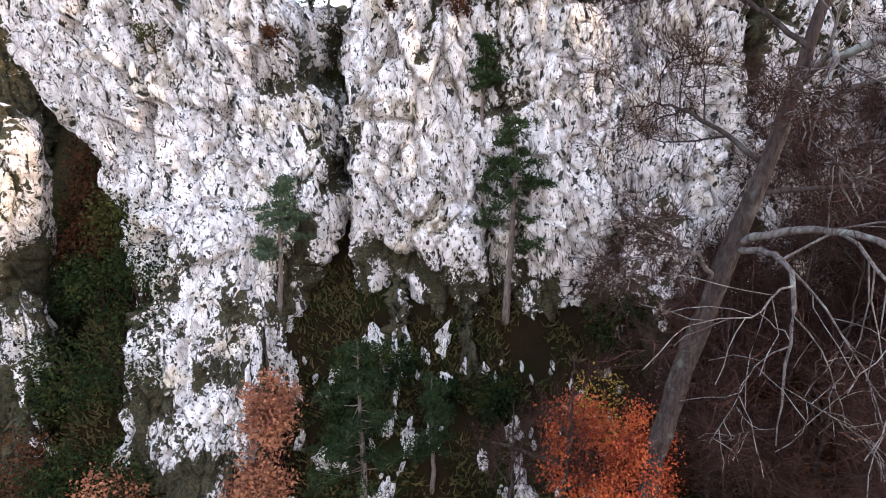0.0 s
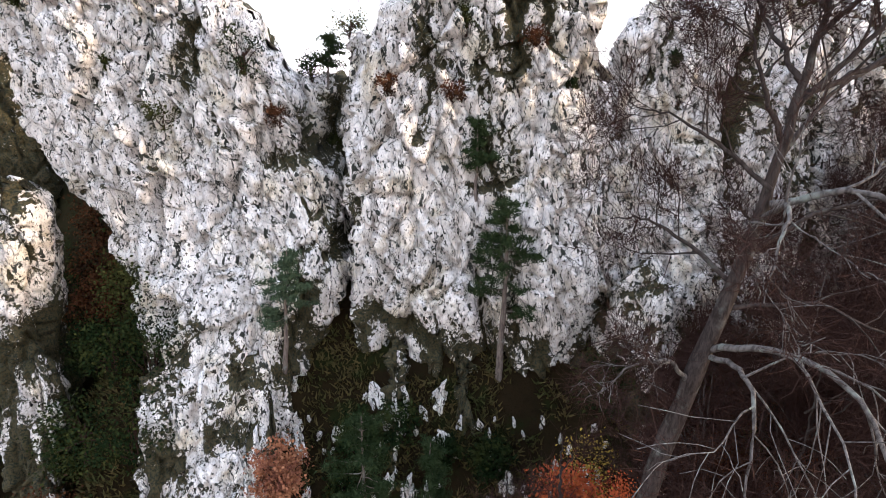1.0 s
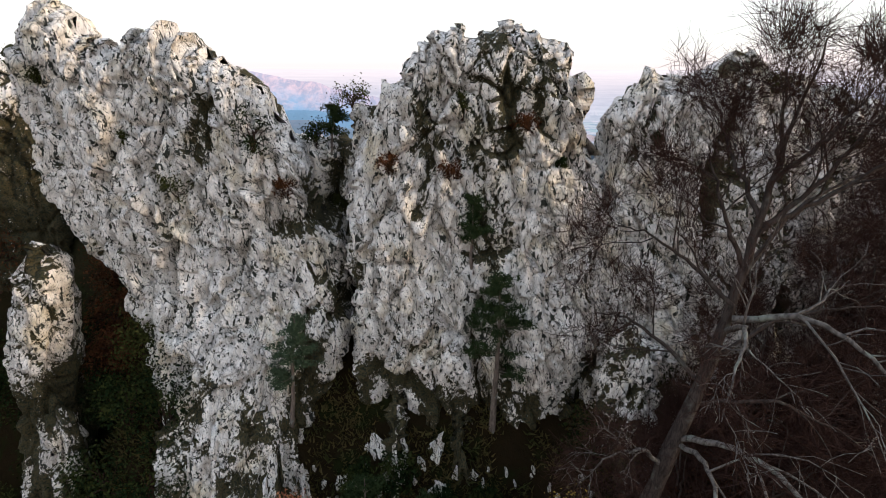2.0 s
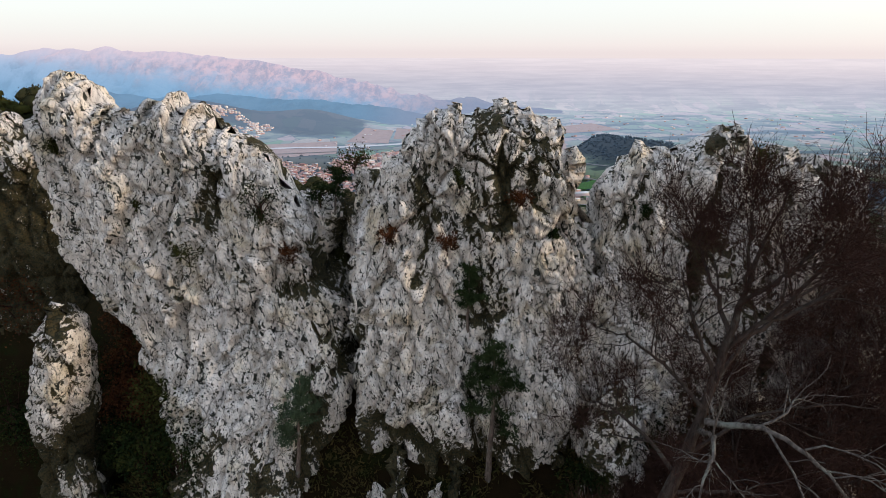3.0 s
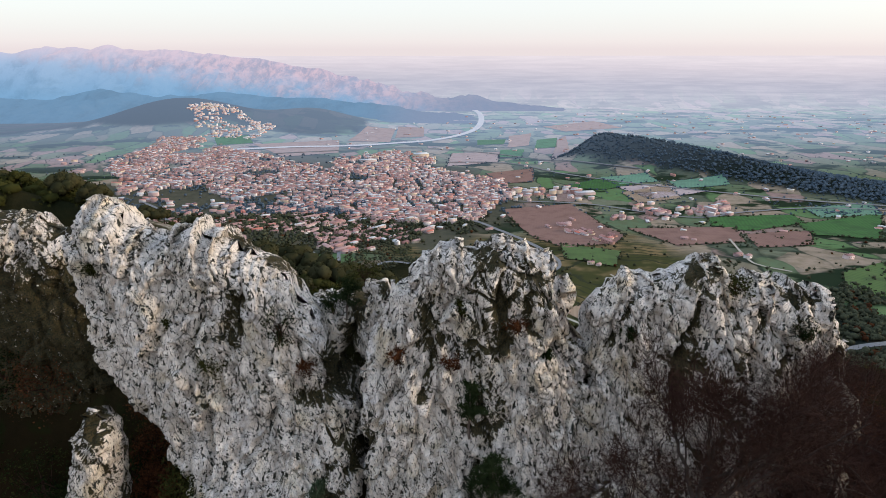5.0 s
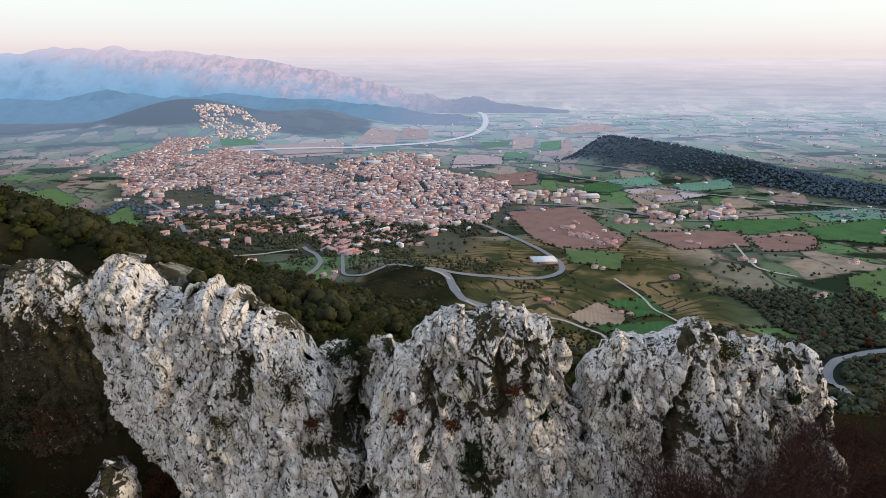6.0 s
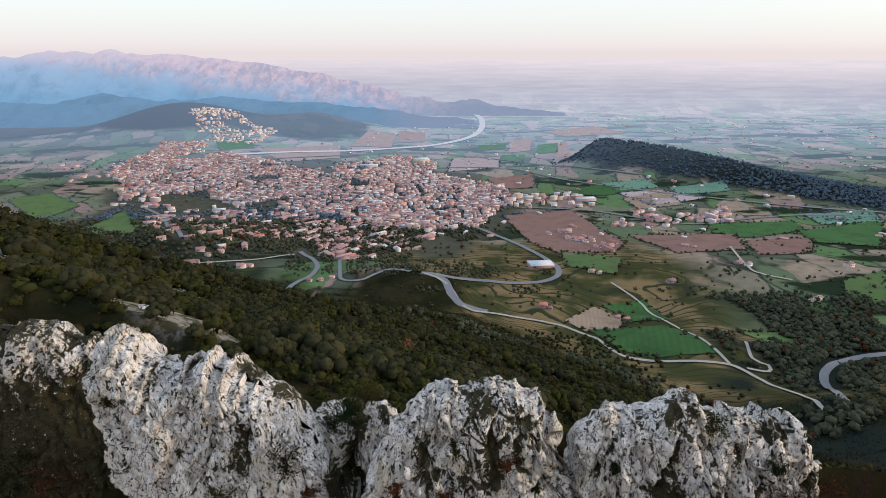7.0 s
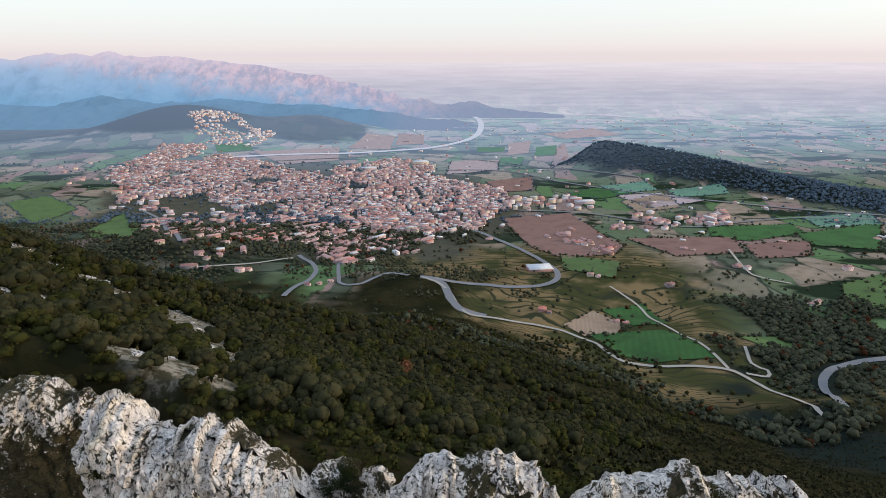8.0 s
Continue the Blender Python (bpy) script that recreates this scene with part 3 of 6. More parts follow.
def crag_wall(crag, levels, crest, bend=((0, 0), (1, 0)), spacing=0.09, power=3.2, dome=2.2, moss=0.0, green_below=0.0, rough=1.0, jag=1.0):
    """A rock wall with a crest. levels: (z, x of both ends, y of front and back); crest: (x, z); bend: (x, how far it stands back)."""
    lz, lx0, lx1, lf, lb = (np.array(c, float) for c in zip(*levels[::-1]))
    cx, cz = zip(*crest)
    width = (lx1 - lx0).max()
    nf = int(width / spacing)
    phi = np.linspace(-1, 1, nf)
    w = 0.6 * phi + 0.4 * np.sin(phi * math.pi / 2)
    back = np.linspace(1, -1, nf // 3)[1:-1]
    w, side = np.concatenate((w, back)), np.concatenate((-np.ones(nf), np.ones(len(back))))
    u = 0.5 + 0.5 * w
    top = np.full(len(u), max(cz))
    for _ in range(6):
        at = np.interp(top, lz, lx0) * (1 - u) + np.interp(top, lz, lx1) * u
        top = 0.5 * top + 0.5 * np.interp(at, cx, cz)
    q = np.stack((at, 0 * at, 0 * at), 1)
    teeth, _ = facets(q * np.array((1.1, 1, 1)) + 5.0, 88)
    top = top + jag * (0.55 * teeth + 0.22 * vnoise(q * 1.9, 87) + 0.14 * vnoise(q * 4.3, 86))
    nv = int((max(cz) - lz[0]) / spacing / 1.05)
    v = np.linspace(0, 1, nv)
    Z = lz[0] + (top[None] - lz[0]) * v[:, None]
    cap = np.clip((Z - (top[None] - dome)) / dome, 0, 1)
    shrink = np.sqrt(np.clip(1 - cap ** 2.2, 0.0004, 1))
    X = np.interp(Z, lz, lx0) * (1 - u) + np.interp(Z, lz, lx1) * u
    f, g = np.interp(Z, lz, lf), np.interp(Z, lz, lb)
    bow = np.clip(1 - np.abs(w) ** power, 0, 1) ** (1 / power)
    Y = (f + g) / 2 + (g - f) / 2 * side[None] * bow[None] * shrink + np.interp(X, *zip(*bend))
    G = np.stack((X, Y, Z), -1)

    def normals(G):
        dv, dt = np.gradient(G, axis=0), np.roll(G, -1, 1) - np.roll(G, 1, 1)
        n = np.cross(dt, dv)
        return n / (np.linalg.norm(n, axis=2, keepdims=True) + 1e-9)

    p = G.reshape(-1, 3)
    d, crack, pit, green = rock_relief(p, rough)
    P = p + normals(G).reshape(-1, 3) * np.array((0.8, 1.0, 0.25)) * (d[:, None] - 0.05)
    flat = normals(P.reshape(G.shape))[..., 2].ravel()
    patch = fbm(p * np.array((0.33, 0.33, 0.14)), 4, 51)
    m = 0.30 * smooth(0.3, 0.8, flat) + 0.27 * crack * smooth(-0.3, 0.4, patch) + 0.36 * smooth(0.38, 0.85, patch) + 0.25 * pit * smooth(-0.4, 0.3, patch) + green
    low = smooth(391.5, 386.5, p[:, 2] + 1.6 * patch)
    m += low * (0.42 + 0.55 * vnoise(p * np.array((1.5, 1.5, 0.35)), 53)) + moss
    m += 0.42 * smooth(green_below, green_below - 6.0, p[:, 2] + 2.0 * patch)
    r, k = Z.shape
    i = np.arange(r * k).reshape(r, k)
    j = np.roll(i, -1, 1)
    faces = np.stack((i[:-1], j[:-1], j[1:], i[1:]), -1).reshape(-1, 4)
    return part("rock_face", mesh_of("rock_face", P, faces, M_ROCK, False, {"moss": m}), crag)


left_crag = thing("limestone_crag", "pale grey pitted limestone crag with two summits and mossy cracks", "crag", "limestone crags")
crag_wall(left_crag,
          [(409.6, -23.5, -8.2, 29.6, 34.6), (406, -23.2, -8.3, 28.9, 34.6), (403.5, -22.9, -8.1, 28.6, 34.8), (402, -22.8, -7.6, 28.4, 35), (399.5, -22.5, -6.0, 28.2, 35.2), (397, -21.3, -5.2, 28.1, 35.4),
           (395.5, -20.0, -5.0, 28.0, 35.4), (394, -18.5, -4.8, 27.7, 35.2), (391.6, -17.3, -5.0, 26.8, 35), (387, -15.9, -6.8, 24.8, 34), (382, -14.4, -7.8, 22.2, 33), (376, -13.6, -8.2, 19.6, 32)],
          [(-23.8, 405.2), (-23.0, 407.2), (-22.0, 408.6), (-21.4, 409.2), (-20.0, 408.9), (-18.6, 407.8), (-17.0, 407.1), (-16.0, 407.6), (-14.5, 408.4), (-13.4, 407.5), (-12.5, 406.6), (-10.7, 405.9), (-9.3, 404.9), (-8.7, 403.2), (-8.0, 402.2), (-6.8, 400.9), (-5.5, 399.4)],
          [(-25, 2.3), (-21, 1.8), (-18, 1.0), (-13, 0.6), (-9, 0.0), (-4, -0.2)])
buttress(left_crag, (-8.2, 23.6, 1.5, 2.2, 376), (-8.8, 26.8, 1.4, 1.8, 389.0), 2.5, moss=0.14)
buttress(left_crag, (-14.2, 24.0, 1.2, 2.0, 378), (-14.2, 26.6, 1.0, 1.6, 387.5), 2.0, moss=0.14)

middle_crag = thing("limestone_crag", "tall pale limestone crag with a broken rounded summit", "crag", "limestone crags")
crag_wall(middle_crag,
          [(408.4, -2.5, 8.0, 27.9, 31.6), (405, -2.8, 8.2, 27.7, 32), (402, -3.7, 8.7, 27.5, 33), (399, -4.7, 9.3, 27.4, 33.6), (396, -5.0, 9.6, 27.2, 34), (393, -5.0, 9.3, 26.6, 34), (391, -4.8, 8.8, 26.5, 34), (388, -4.4, 8.0, 27.0, 34), (383, -4.0, 7.0, 27.0, 34)],
          [(-4.8, 400.2), (-3.4, 403.0), (-2.6, 404.6), (-1.6, 406.0), (-0.8, 406.9), (0.3, 407.5), (1.8, 407.9), (3.6, 408.1), (5.2, 407.6), (6.4, 406.9), (7.2, 405.6), (7.9, 403.9), (8.4, 402.0), (9.5, 399.0)])
buttress(middle_crag, (-2.4, 25.6, 0.9, 2.0, 379), (-2.2, 27.4, 0.8, 1.6, 388.4), 2.0, moss=0.16)
buttress(middle_crag, (1.4, 26.0, 0.8, 1.8, 380), (1.2, 27.4, 0.8, 1.4, 387.6), 2.0, moss=0.2)

saddle = thing("rock_saddle", "low mossy limestone saddle between two crags", "rock")
buttress(saddle, (-6.4, 34.5, 3.4, 3.0, 390), (-6.4, 35.0, 2.6, 2.4, 402.0), 1.6, moss=0.12)
buttress(saddle, (-3.8, 33.0, 1.6, 1.6, 396), (-3.9, 33.4, 1.2, 1.2, 403.6), 1.0)
buttress(saddle, (8.6, 32.6, 2.0, 2.6, 386), (8.9, 32.6, 1.2, 2.0, 399.6), 3.0)

right_crag = thing("limestone_crag", "broad grey limestone crag behind the bare tree", "crag", "limestone crags")
crag_wall(right_crag,
          [(407, 8.9, 25.8, 28.0, 32.2), (402, 8.7, 26.2, 27.9, 33), (397, 8.5, 26.4, 27.7, 34), (390, 8.0, 26.6, 27.4, 34), (384, 8.0, 27.0, 27.0, 34)],
          [(8.7, 402.8), (9.5, 404.6), (10.4, 405.4), (11.6, 406.0), (13.8, 406.2), (15.2, 406.7), (17.2, 405.7), (18.6, 405.5), (20.9, 404.6), (23.4, 403.9), (24.6, 402.9), (25.8, 400.0)],
          [(8, 0), (18, 0.2), (27, 1.6)], spacing=0.1, green_below=389.0)
buttress(right_crag, (23.4, 28.6, 2.6, 2.2, 384), (23.6, 29.2, 1.7, 1.5, 399.2), 2.6)
buttress(right_crag, (10.6, 26.4, 1.5, 1.8, 384), (10.7, 27.4, 1.2, 1.3, 393.0), 2.6, moss=0.08)

outer_wall = thing("limestone_wall", "dark-streaked limestone wall farther along the ridge", "crag", "limestone crags")
# Overgrown wall; its extra moss also paints in the shade of the recess.
crag_wall(outer_wall,
          [(407, -46, -25.6, 38.4, 42), (400, -46, -25.8, 38.0, 43), (394, -46, -26.4, 37.6, 43), (386, -46, -27, 37, 43)],
          [(-46, 405.0), (-40, 406.4), (-35, 405.8), (-32, 406.6), (-29, 406.0), (-27, 405.4), (-25.6, 404.0)], spacing=0.13, moss=0.24, green_below=406.0)

pinnacle = thing("rock_pinnacle", "narrow free-standing limestone pinnacle overgrown on its flanks", "rock")
crag_wall(pinnacle,
          [(397, -23.0, -20.3, 27.9, 30.6), (394.7, -23.2, -20.3, 27.6, 31), (391, -23.5, -20.7, 27.3, 31), (386, -23.9, -21.2, 26.8, 31), (381, -24.1, -21.5, 26.0, 31), (374, -24.6, -21.5, 25, 31)],
          [(-23.2, 394.4), (-22.4, 395.9), (-21.4, 396.8), (-20.8, 396.3), (-20.3, 394.6)], rough=0.9, moss=0.25, power=2.4, dome=1.6)
buttress(pinnacle, (-21.6, 26.0, 1.3, 1.6, 374), (-21.2, 27.6, 0.8, 0.9, 388.0), 2.0, moss=0.2)

# where the face of the rock stands behind a point of its front
deps = bpy.context.evaluated_depsgraph_get()


def on_rock(x, z, sink=0.15):
    hit, place, _, _, ob, _ = scene.ray_cast(deps, Vector((x, 16.0, z)), Vector((0, 1, 0)), distance=40)
    if not hit:
        _, place, _, _, _, _ = scene.ray_cast(deps, Vector((x, 33.4, 430.0)), Vector((0, 0, -1)), distance=60)
        return (x, 33.4, place.z - sink)
    return (x, place.y + sink, z)


ROCK_SPOTS = {k: on_rock(*k) for k in (
    (-9.2, 401.6), (-4.8, 402.2), (-13.6, 399.0), (1.3, 403.8), (-21.0, 405.0), (-7.0, 401.8), (8.8, 401.6), (17.0, 404.6),
    (0.6, 400.6), (4.4, 403.0), (-8.0, 399.4), (-5.6, 397.6), (21.0, 402.0), (3.15, 386.4), (1.8, 393.4), (-7.9, 387.6), (-6.1, 402.6), (6.2, 401.0), (11.0, 402.0), (-16.4, 402.0), (-2.4, 401.0))}


# ---- vegetation ----
def leaf_material(name, a, b, c=None, rough=0.7):
    """Leaves that differ one from another, over the whole plant too."""
    n = Nodes(name)
    colour = n.mix(n.island(), a, b)
    if c:
        colour = n.mix(n.step(n.noise(0.9, 3.0), 0.45, 0.65), colour, c)
    colour = n.mix(n.math("MULTIPLY", n.random(), 0.35), colour, tuple(0.6 * v for v in a))
    return n.done(colour, 0.9, specular=0.0)


def bark_material(name, a, b, lichen=0.6):
    n = Nodes(name)
    grain = n.noise(9.0, 5.0, 0.65, 0.4, stretch=(1, 1, 0.25))
    colour = n.mix(n.step(grain, 0.35, 0.65), a, b)
    colour = n.mix(n.math("MULTIPLY", n.step(n.noise(2.0, 4.0), 0.55, 0.7), lichen), colour, (0.20, 0.21, 0.17))
    return n.done(colour, 0.95, grain, 0.7, 0.02, 0.02)


M_BEECH = bark_material("grey_beech_bark", (0.022, 0.016, 0.013), (0.052, 0.039, 0.032), 0.2)
M_LIMB = bark_material("pale_limb_bark", (0.045, 0.037, 0.031), (0.13, 0.110, 0.094))
M_TWIG = bark_material("brown_twigs", (0.020, 0.010, 0.0075), (0.042, 0.022, 0.016), 0.0)
M_PINE_BARK = bark_material("pine_bark", (0.075, 0.055, 0.045), (0.15, 0.115, 0.09))
M_NEEDLE = leaf_material("pine_needles", (0.013, 0.022, 0.009), (0.044, 0.056, 0.022), (0.022, 0.032, 0.012))
M_PALE_NEEDLE = leaf_material("pale_pine_needles", (0.030, 0.046, 0.024), (0.070, 0.088, 0.048))
M_OAK = leaf_material("holm_oak_leaves", (0.017, 0.018, 0.009), (0.058, 0.053, 0.025), (0.028, 0.029, 0.013))
M_OLIVE = leaf_material("olive_scrub_leaves", (0.018, 0.021, 0.006), (0.048, 0.046, 0.014))
M_DARK = leaf_material("ivy_dark_leaves", (0.005, 0.010, 0.004), (0.016, 0.024, 0.008), (0.034, 0.036, 0.010))
M_ORANGE = leaf_material("orange_beech_leaves", (0.30, 0.055, 0.022), (0.42, 0.105, 0.030), (0.15, 0.030, 0.016))
M_RUSSET = leaf_material("russet_oak_leaves", (0.22, 0.080, 0.040), (0.35, 0.150, 0.070), (0.14, 0.05, 0.03))
M_BROWN = leaf_material("brown_autumn_leaves", (0.050, 0.019, 0.009), (0.105, 0.040, 0.016), (0.024, 0.014, 0.008))
M_YELLOW = leaf_material("yellow_autumn_leaves", (0.26, 0.17, 0.03), (0.40, 0.27, 0.05))
M_GRASS = leaf_material("dry_grass", (0.048, 0.038, 0.015), (0.11, 0.078, 0.030), (0.040, 0.044, 0.015))


def tube(points, radii, sides=7):
    """A tapered tube along points: arrays of verts and faces."""
    pts, radii = np.asarray(points, float), np.asarray(radii, float)
    tan = np.gradient(pts, axis=0)
    tan /= np.linalg.norm(tan, axis=1, keepdims=True) + 1e-9
    ref = np.where(np.abs(tan[:, 2:3]) > 0.9, np.array((1.0, 0, 0)), np.array((0, 0, 1.0)))
    u = np.cross(tan, ref)
    u /= np.linalg.norm(u, axis=1, keepdims=True) + 1e-9
    w = np.cross(tan, u)
    a = np.linspace(0, 2 * np.pi, sides, endpoint=False)
    v = pts[:, None] + radii[:, None, None] * (u[:, None] * np.cos(a)[None, :, None] + w[:, None] * np.sin(a)[None, :, None])
    k = len(pts)
    i = np.arange(k * sides).reshape(k, sides)
    j = np.roll(i, -1, 1)
    return v.reshape(-1, 3), np.stack((i[:-1], j[:-1], j[1:], i[1:]), -1).reshape(-1, 4)


def join(pieces):
    vs, fs, base = [], [], 0
    for v, f in pieces:
        vs.append(v)
        fs.append(f + base)
        base += len(v)
    return np.concatenate(vs), np.concatenate(fs)


def grow(rng, start, way, length, wander=0.25, droop=0.0, steps=6):
    """A wandering line of points that starts along way."""
    pts, p, w = [np.array(start, float)], np.array(start, float), np.array(way, float)
    w /= np.linalg.norm(w)
    for k in range(steps):
        w = w + wander * rng.normal(size=3) + np.array((0, 0, -droop * (k + 1) / steps))
        w /= np.linalg.norm(w)
        p = p + w * length / steps
        pts.append(p.copy())
    return np.array(pts)


def side_way(rng, tan, spread):
    r = rng.normal(size=3)
    r -= tan * r.dot(tan)
    r /= np.linalg.norm(r) + 1e-9
    return tan * math.cos(spread) + r * math.sin(spread)


def branches(rng, line, radii, depth, out, droop=0.1, density=1.0, spread=0.9):
    """Side branches of a line, and theirs, added to out as (depth, points, radii)."""
    n = max(2, int(density * (5 if depth > 1 else 6)))
    length = np.linalg.norm(np.diff(line, axis=0), axis=1).sum()
    for k in range(n):
        t = 0.22 + 0.78 * (k + rng.random()) / n
        x = t * (len(line) - 1)
        i = min(int(x), len(line) - 2)
        p = line[i] + (line[i + 1] - line[i]) * (x - i)
        tan = line[i + 1] - line[i]
        tan = tan / (np.linalg.norm(tan) + 1e-9)
        w = side_way(rng, tan, spread * (0.6 + 0.6 * rng.random()))
        w[2] += 0.18
        le = length * (0.36 + 0.36 * rng.random()) * (1.1 - 0.45 * t)
        r = max(0.009, 0.55 * float(np.interp(x, range(len(radii)), radii)))
        pts = grow(rng, p, w, le, 0.20, droop, 6 if depth > 1 else 4 if depth else 3)
        rr = np.linspace(r, max(0.006, r * 0.28), len(pts))
        out.append((depth, pts, rr))
        if depth > 0:
            branches(rng, pts, rr, depth - 1, out, droop, density, spread)


def ribbons(rng, parents, n, length, width):
    """Hair-thin side twigs along each parent line, as arrays of verts and faces."""
    a = np.array([p[len(p) // 3] for p in parents])
    b = np.array([p[-1] for p in parents])
    a, b = np.repeat(a, n, 0), np.repeat(b, n, 0)
    t = rng.random((len(a), 1))
    p = a + (b - a) * t
    tan = b - a
    tan /= np.linalg.norm(tan, axis=1, keepdims=True) + 1e-9
    d = 0.7 * tan + 0.75 * rng.normal(size=p.shape) + np.array((0, 0, 0.25))
    d /= np.linalg.norm(d, axis=1, keepdims=True)
    s = np.cross(d, rng.normal(size=p.shape))
    s *= width / (np.linalg.norm(s, axis=1, keepdims=True) + 1e-9)
    le = length * (0.5 + rng.random((len(p), 1)))
    m = p + d * le * 0.55 + 0.08 * le * rng.normal(size=p.shape)
    e = m + d * le * 0.45 + 0.12 * le * rng.normal(size=p.shape) + np.array((0, 0, 0.06)) * le
    v = np.stack((p - s, p + s, m + s * 0.8, m - s * 0.8, e + s * 0.4, e - s * 0.4), 1).reshape(-1, 3)
    i = np.arange(len(p))[:, None] * 6
    return v, np.concatenate((i + np.array((0, 1, 2, 3)), i + np.array((3, 2, 4, 5))))


def leaf_quads(rng, centres, size, squash=0.62):
    """A small pointed leaf at each centre, turned at random."""
    n = len(centres)
    a = rng.normal(size=(n, 3))
    a /= np.linalg.norm(a, axis=1, keepdims=True)
    b = np.cross(a, rng.normal(size=(n, 3)))
    b /= np.linalg.norm(b, axis=1, keepdims=True)
    s = size * (0.6 + 0.8 * rng.random((n, 1)))
    v = np.stack((centres - a * s, centres + b * s * squash, centres + a * s, centres - b * s * squash), 1)
    return v.reshape(-1, 3), np.arange(4 * n).reshape(n, 4)


def clumps(rng, n_clumps, per, reach, height, lift, tight=0.22, hollow=0.5):
    """Leaf centres in clumps about a crown of that reach and height, standing on lift."""
    d = rng.normal(size=(n_clumps, 3))
    d /= np.linalg.norm(d, axis=1, keepdims=True)
    r = hollow + (1 - hollow) * rng.random((n_clumps, 1)) ** 0.6
    r *= 0.72 + 0.5 * rng.random((n_clumps, 1))
    c = d * r * np.array((reach, reach, height / 2)) + np.array((0, 0, lift + height / 2))
    pts = c[:, None] + rng.normal(size=(n_clumps, per, 3)) * tight * reach
    return c, pts.reshape(-1, 3)


def bare_tree(base, name, label, trunk_line, trunk_r, limbs, seed, density=1.0, depth=2, spray=4):
    """limbs: (points, first radius, pale). Each limb with its boughs is one part."""
    rng = np.random.default_rng(seed)
    tree = thing(name, label, "tree", at=pose(*base))
    o = np.array(base)
    t = np.array(trunk_line) - o
    # rounder line through the given bends
    k = np.linspace(0, len(t) - 1, 40)
    t = np.stack([np.interp(k, range(len(t)), t[:, c]) for c in range(3)], 1)
    for _ in range(6):
        t[1:-1] = 0.25 * t[:-2] + 0.5 * t[1:-1] + 0.25 * t[2:]
    t += 0.04 * rng.normal(size=t.shape)
    tr = np.interp(np.linspace(0, 1, len(t)), np.linspace(0, 1, len(trunk_r)), trunk_r) * (1 + 0.06 * rng.normal(size=len(t)))
    part("trunk", mesh_of("trunk", *tube(t, tr, 14), M_BEECH, True), tree)
    twigs = []
    for pts, r, pale in limbs:
        line = np.array(pts, float) - o
        k = np.linspace(0, len(line) - 1, 18)
        line = np.stack([np.interp(k, range(len(line)), line[:, c]) for c in range(3)], 1)
        for _ in range(3):
            line[1:-1] = 0.25 * line[:-2] + 0.5 * line[1:-1] + 0.25 * line[2:]
        line[1:] += 0.035 * rng.normal(size=line[1:].shape)
        rad = np.linspace(r, r * 0.16, len(line))
        out = []
        branches(rng, line, rad, depth, out, 0.16 if pale else 0.04, density)
        big = [tube(line, rad, 9)] + [tube(q, np.maximum(w, 0.012 if pale else 0.0), 5) for d, q, w in out if (d == depth and depth > 1) or (pale and d == depth - 1)]
        part("limb", mesh_of("limb", *join(big), M_LIMB if pale else M_BEECH, True), tree, "pale grey drooping limb" if pale else "")
        twigs.extend(tube(q, w, 3) for d, q, w in out if (0 < d < depth or d == depth == 1) and not pale)
        fine = [q for d, q, w in out if d == 0]
        if fine:
            twigs.append(ribbons(rng, fine, spray, 0.75, 0.0075))
            twigs.append(ribbons(rng, [q for d, q, w in out if d == 1] or fine, spray, 1.0, 0.010))
    if twigs:
        tagged(part("twig_mass", mesh_of("twig_mass", *join(twigs), M_TWIG), tree, "fine brown bare twigs"), kind="stuff")
    return tree


def leafy(name, label, category, base, reach, height, lift, material, leaf, n_clumps, per, seed, group="", bark=None, lean=(0, 0)):
    """A bush or tree with leaves: trunk, boughs and a crown of small leaves in clumps."""
    rng = np.random.default_rng(seed)
    plant = thing(name, label, category, group, at=pose(*base))
    c, pts = clumps(rng, n_clumps, per, reach, height, lift)
    shift = np.array((lean[0], lean[1], 0.0))
    top = np.array((0, 0, lift + height * 0.55)) + shift
    stem = grow(rng, (0, 0, -0.3), top + np.array((0, 0, 0.3)), np.linalg.norm(top) + 0.3, 0.05, 0, 7)
    r0 = 0.035 + 0.022 * (lift + height)
    wood = [tube(stem, np.linspace(r0, r0 * 0.3, len(stem)), 7)]
    for q in c[:: max(1, len(c) // 14)]:
        k = rng.integers(2, len(stem) - 1)
        a, b = stem[k], q + shift
        mid = (a + b) / 2 + rng.normal(size=3) * 0.12
        wood.append(tube(np.array((a, mid, b)), (r0 * 0.4, r0 * 0.25, 0.008), 4))
    part("trunk", mesh_of("trunk", *join(wood), bark or M_TWIG, True), plant)
    part("crown", mesh_of("crown", *leaf_quads(rng, pts + shift, leaf), material), plant)
    return plant


